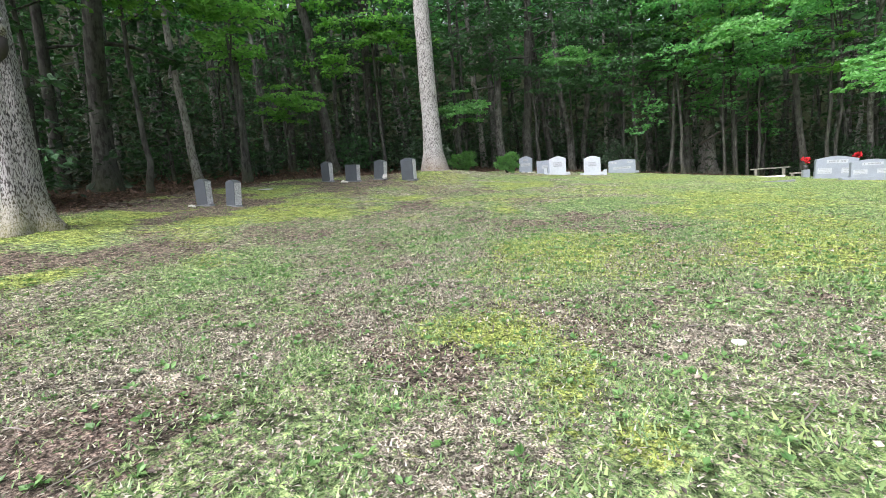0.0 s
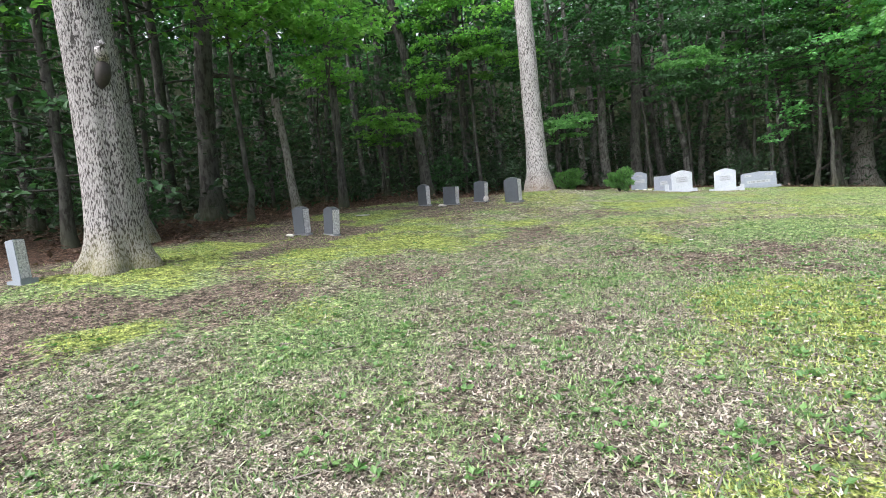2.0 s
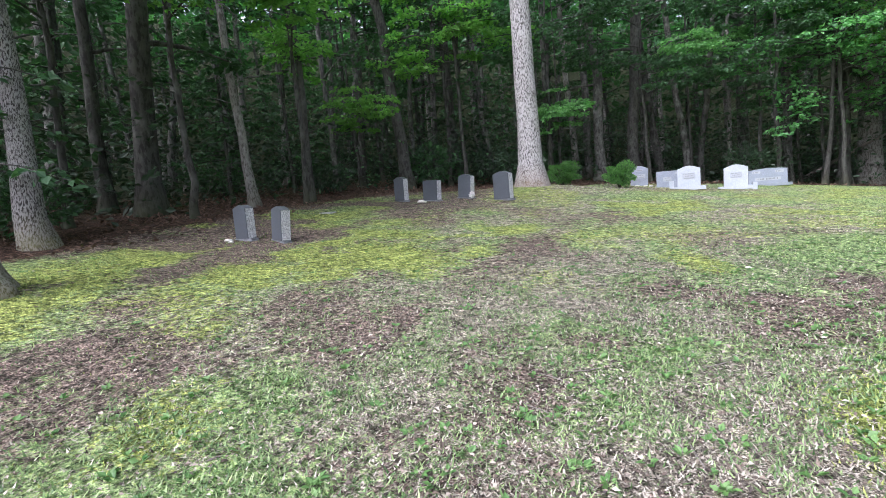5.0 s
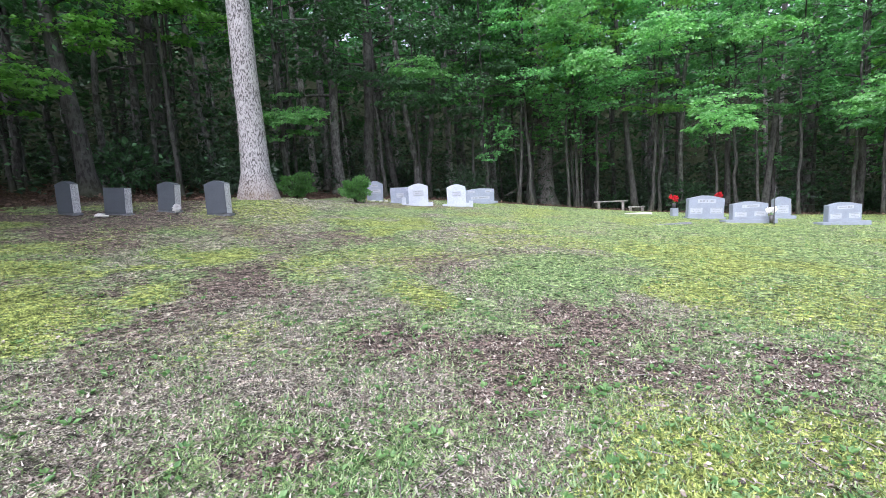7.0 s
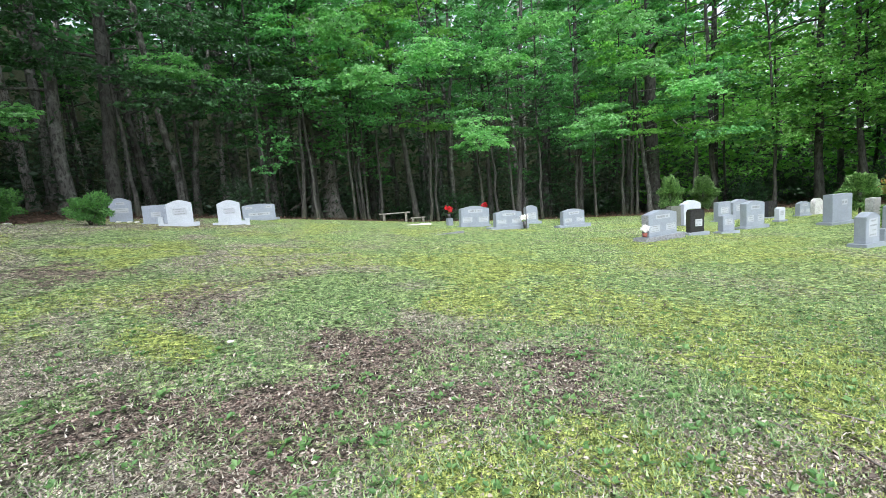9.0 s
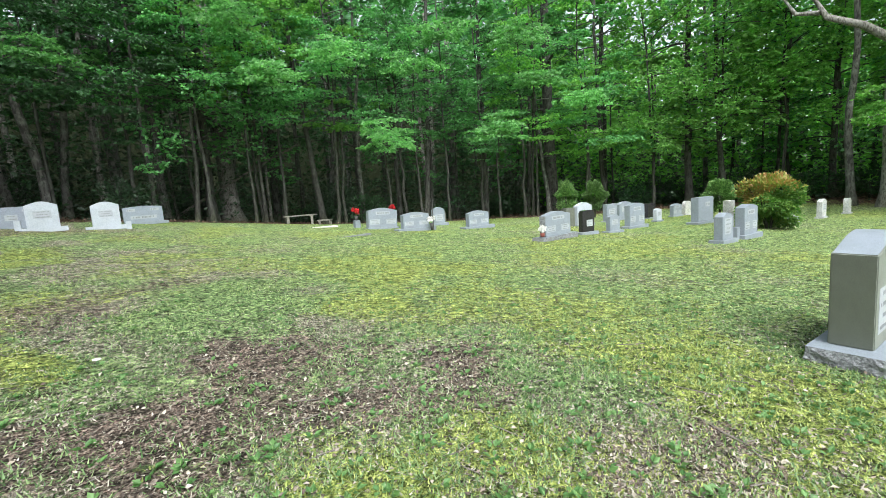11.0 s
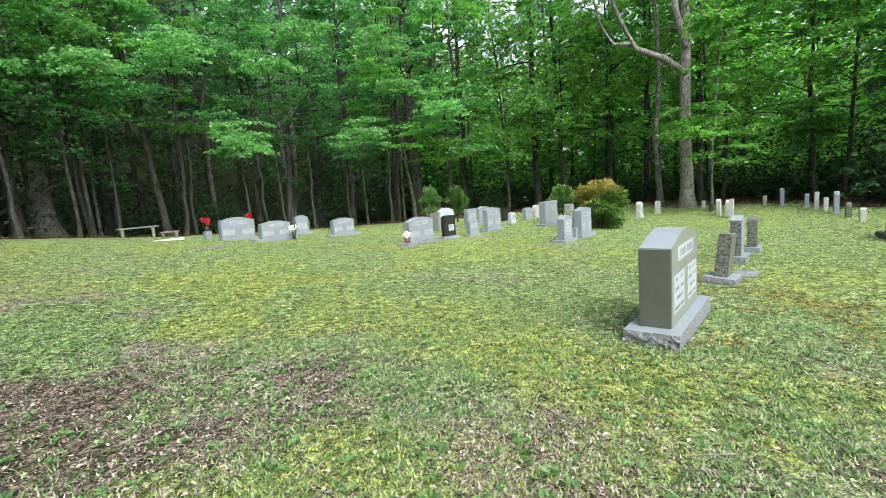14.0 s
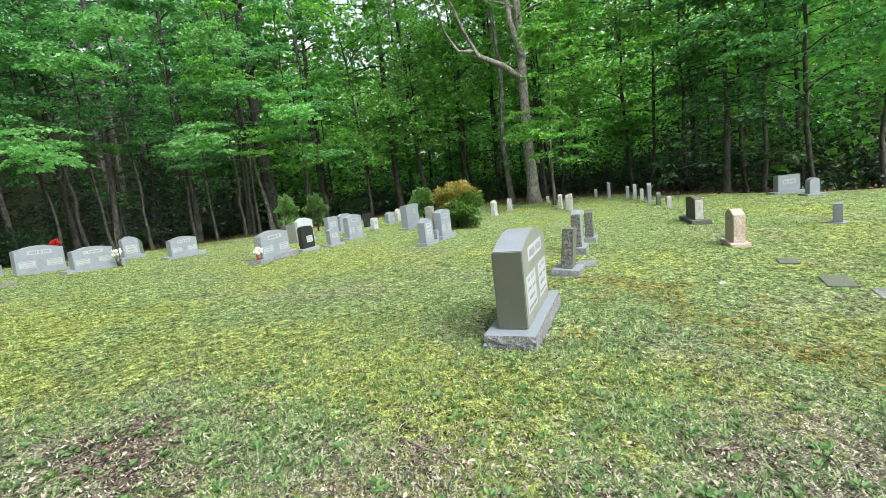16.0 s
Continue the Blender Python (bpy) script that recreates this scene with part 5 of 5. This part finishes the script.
def bouquet(x, y, z, seed, mat, label, r=0.14, vase=(0.07, 0.16, METAL_DARK), lift=None):
    rs = np.random.RandomState(seed)
    ob = thing("flower_vase", x, y, z, rs.uniform(0, 360), label, "flowers")
    vr, vh, vm = vase
    part("vase", _cone(vr * 0.75, vr, vh), vm, ob, smooth=True)
    stems = []
    for k in range(9):
        a, q = rs.uniform(0, 6.28), r * rs.uniform(0.1, 0.9)
        top = np.array([math.cos(a) * q, math.sin(a) * q, vh + 0.08 + r * rs.uniform(0.3, 1.1)])
        stems.append(tube([(0, 0, vh * 0.6), top * [0.5, 0.5, 0.8], top], [0.004, 0.004, 0.003], 4))
        n = 26
        d = rs.normal(0, 1, (n, 3))
        d /= np.linalg.norm(d, axis=1)[:, None]
        sheet("bloom", *leaves(rs, top + d * 0.015, d, 0.075, 0.06, 1.0, 0.4), mat, ob)
    sheet("stem", *join(stems), BOX_LEAF, ob)


def _cone(r0, r1, h):
    bm = bmesh.new()
    bmesh.ops.create_cone(bm, cap_ends=True, segments=16, radius1=r0, radius2=r1, depth=h, matrix=Matrix.Translation((0, 0, h / 2)))
    return bm


def pebble(x, y, r, seed, mat=PALE_STONE, label="pale field stone lying on the moss", flat=0.5):
    bm = bmesh.new()
    bmesh.ops.create_icosphere(bm, subdivisions=2, radius=r)
    rs = np.random.RandomState(seed)
    o = rs.uniform(0, 9, 3)
    for v in bm.verts:
        k = 0.8 + 0.35 * noise.noise(v.co / r * 1.1 + Vector(o))
        v.co = Vector((v.co.x * k * 1.3, v.co.y * k, v.co.z * k * flat))
    ob = part("field_stone", bm, mat, smooth=True)
    ob.location = (x, y, gz(x, y) + r * flat * 0.45)
    ob.rotation_euler.z = float(rs.uniform(0, 6))
    tagged(ob, label, "stone")


def marker(x, y, w, d, turn, mat, label):
    ob = part("flat_marker", box(bmesh.new(), -w / 2, w / 2, -d / 2, d / 2, -0.08, 0.014, 0.004), mat)
    ob.matrix_world = pose(x, y, float(surface(x, y)) + 0.01, 0, 0, turn)
    tagged(ob, label, "grave marker")


def hook():
    x, y = 7.4, 17.05
    ob = thing("shepherd_hook", x, y, gz(x, y), 40, "thin dark iron shepherd hook standing in the lawn", "hook")
    t = np.linspace(0, math.pi * 1.1, 9)
    pts = [(0, 0, -0.1), (0, 0, 0.5), (0, 0, 0.8)] + [(0.16 - 0.16 * math.cos(a), 0, 0.86 + 0.16 * math.sin(a)) for a in t]
    sheet("rod", *tube(pts, [0.012] * len(pts), 7), METAL_DARK, ob, True)


def pole(p, q, r, label):
    u = np.linspace(0, 1, 8)
    a, b = np.array(p), np.array(q)
    pts = a + (b - a) * u[:, None] + np.stack([0.1 * np.sin(5 * u), 0 * u, 0.12 * np.sin(4 * u)], 1)
    ob = sheet("fallen_trunk", *tube(pts, np.linspace(r, r * 0.5, 8), 8), DEAD_WOOD, None, True)
    tagged(ob, label, "log")


def dead_branch():
    rs = np.random.RandomState(4)
    base = np.array([23.0, 24.4, gz(23.0, 24.4) + 5.6])
    tips = [(23.3, 22.9, 4.6), (24.4, 21.9, 4.75), (25.0, 21.7, 5.0), (24.2, 21.4, 5.3), (23.6, 21.9, 5.5), (25.3, 21.2, 4.9)]
    pieces = []
    mid = np.array([23.2, 22.8, gz(23, 24) + 4.7])
    pieces.append(tube([base, (base + mid) / 2 + [0, 0, 0.35], mid], [0.05, 0.045, 0.04], 6))
    for k, t in enumerate(tips):
        e = np.array(t) - [0, 0, 0.1]
        m = mid + (e - mid) * 0.5 + rs.normal(0, 0.15, 3)
        pieces.append(tube([mid, m, e], [0.035, 0.022, 0.008], 5))
        for j in range(3):
            w = m + rs.normal(0, 0.3, 3)
            pieces.append(tube([m, (m + w) / 2 + rs.normal(0, 0.05, 3), w], [0.014, 0.01, 0.004], 4))
    tagged(sheet("dead_branch", *join(pieces), plain("bleached_dead_wood", (0.42, 0.40, 0.38), 0.4), None, True), "bleached bare branch hanging from a forest tree", "branch")


bench()
hook()
dead_branch()
pole((2.7, 35.3, gz(2.7, 35.3) + 0.2), (9.2, 31.8, 5.3), 0.09, "dead trunk leaning between the forest trees")
pole((1.2, 35.6, gz(1.2, 35.6)), (3.4, 34.4, 6.4), 0.07, "thin dead trunk leaning against a tree")
bouquet(6.35, 20.35, gz(6.35, 20.35) + 0.28, 1, RED, "bunch of red cloth flowers in a dark vase on a block")
bouquet(7.7, 20.0, gz(7.7, 20.0) + 0.42, 2, RED, "bunch of red cloth flowers behind the gravestone")
bouquet(7.55, 17.35, gz(7.55, 17.35) + 0.02, 3, WHITE_PETAL, "white cloth flowers in a dark vase", 0.09, (0.06, 0.24, METAL_DARK))
bouquet(7.52, 12.62, gz(7.52, 12.62) + 0.12, 4, WHITE_PETAL, "small white flowers in a rust-red pot", 0.045, (0.06, 0.09, POT))
bouquet(-8.02, 15.7, gz(-8.02, 15.7), 5, WHITE_PETAL, "small white flower in a dark holder by a gravestone", 0.035, (0.03, 0.05, METAL_DARK))
for x, y, w, h in ((6.35, 20.35, 0.2, 0.3), (7.7, 20.0, 0.2, 0.44), (-3.0, 22.0, 0.14, 0.3), (-0.45, 22.5, 0.14, 0.26)):
    ob = part("vase_block", box(bmesh.new(), -w / 2, w / 2, -w / 2, w / 2, -0.05, h - 0.02, 0.008), GREY if x > 0 else WHITE)
    ob.location = (x, y, gz(x, y))
    tagged(ob, "small square granite vase block beside a gravestone", "vase")
for k, (x, y, r) in enumerate(((-10.2, 9.05, 0.09), (-10.05, 9.0, 0.06), (-9.6, 15.4, 0.13), (-9.45, 15.35, 0.08), (-6.4, 21.0, 0.11), (-4.3, 23.4, 0.1), (-4.0, 23.5, 0.08), (-3.8, 23.6, 0.09), (-1.7, 9.5, 0.03), (0.65, 3.2, 0.045))):
    pebble(x, y, r, k)
marker(7.09, 2.33, 0.4, 0.25, -8, MOSSY, "small dark flat grave marker sunk in the lawn")
marker(5.76, 2.2, 0.55, 0.3, -8, MOSSY, "dark flat grave marker sunk in the lawn")
marker(5.2, 1.9, 0.4, 0.3, -8, GREY_ROUGH, "grey flat grave marker sunk in the lawn")
marker(5.63, 3.48, 0.13, 0.07, -8, OLD, "small pale flat stone set in the lawn")
marker(7.1, 5.25, 0.5, 0.34, -4, GREY_ROUGH, "weathered flat slab beside the plinth")
marker(5.55, 21.4, 0.9, 0.4, -10, PALE_STONE, "pale flat grave slab in the grass")
marker(4.4, 16.85, 1.3, 0.08, 14, GREY_ROUGH, "narrow pale kerb stone flush with the lawn")
marker(-11.1, 12.9, 0.4, 0.25, 0, OLD, "flat grey marker at the wood's edge")
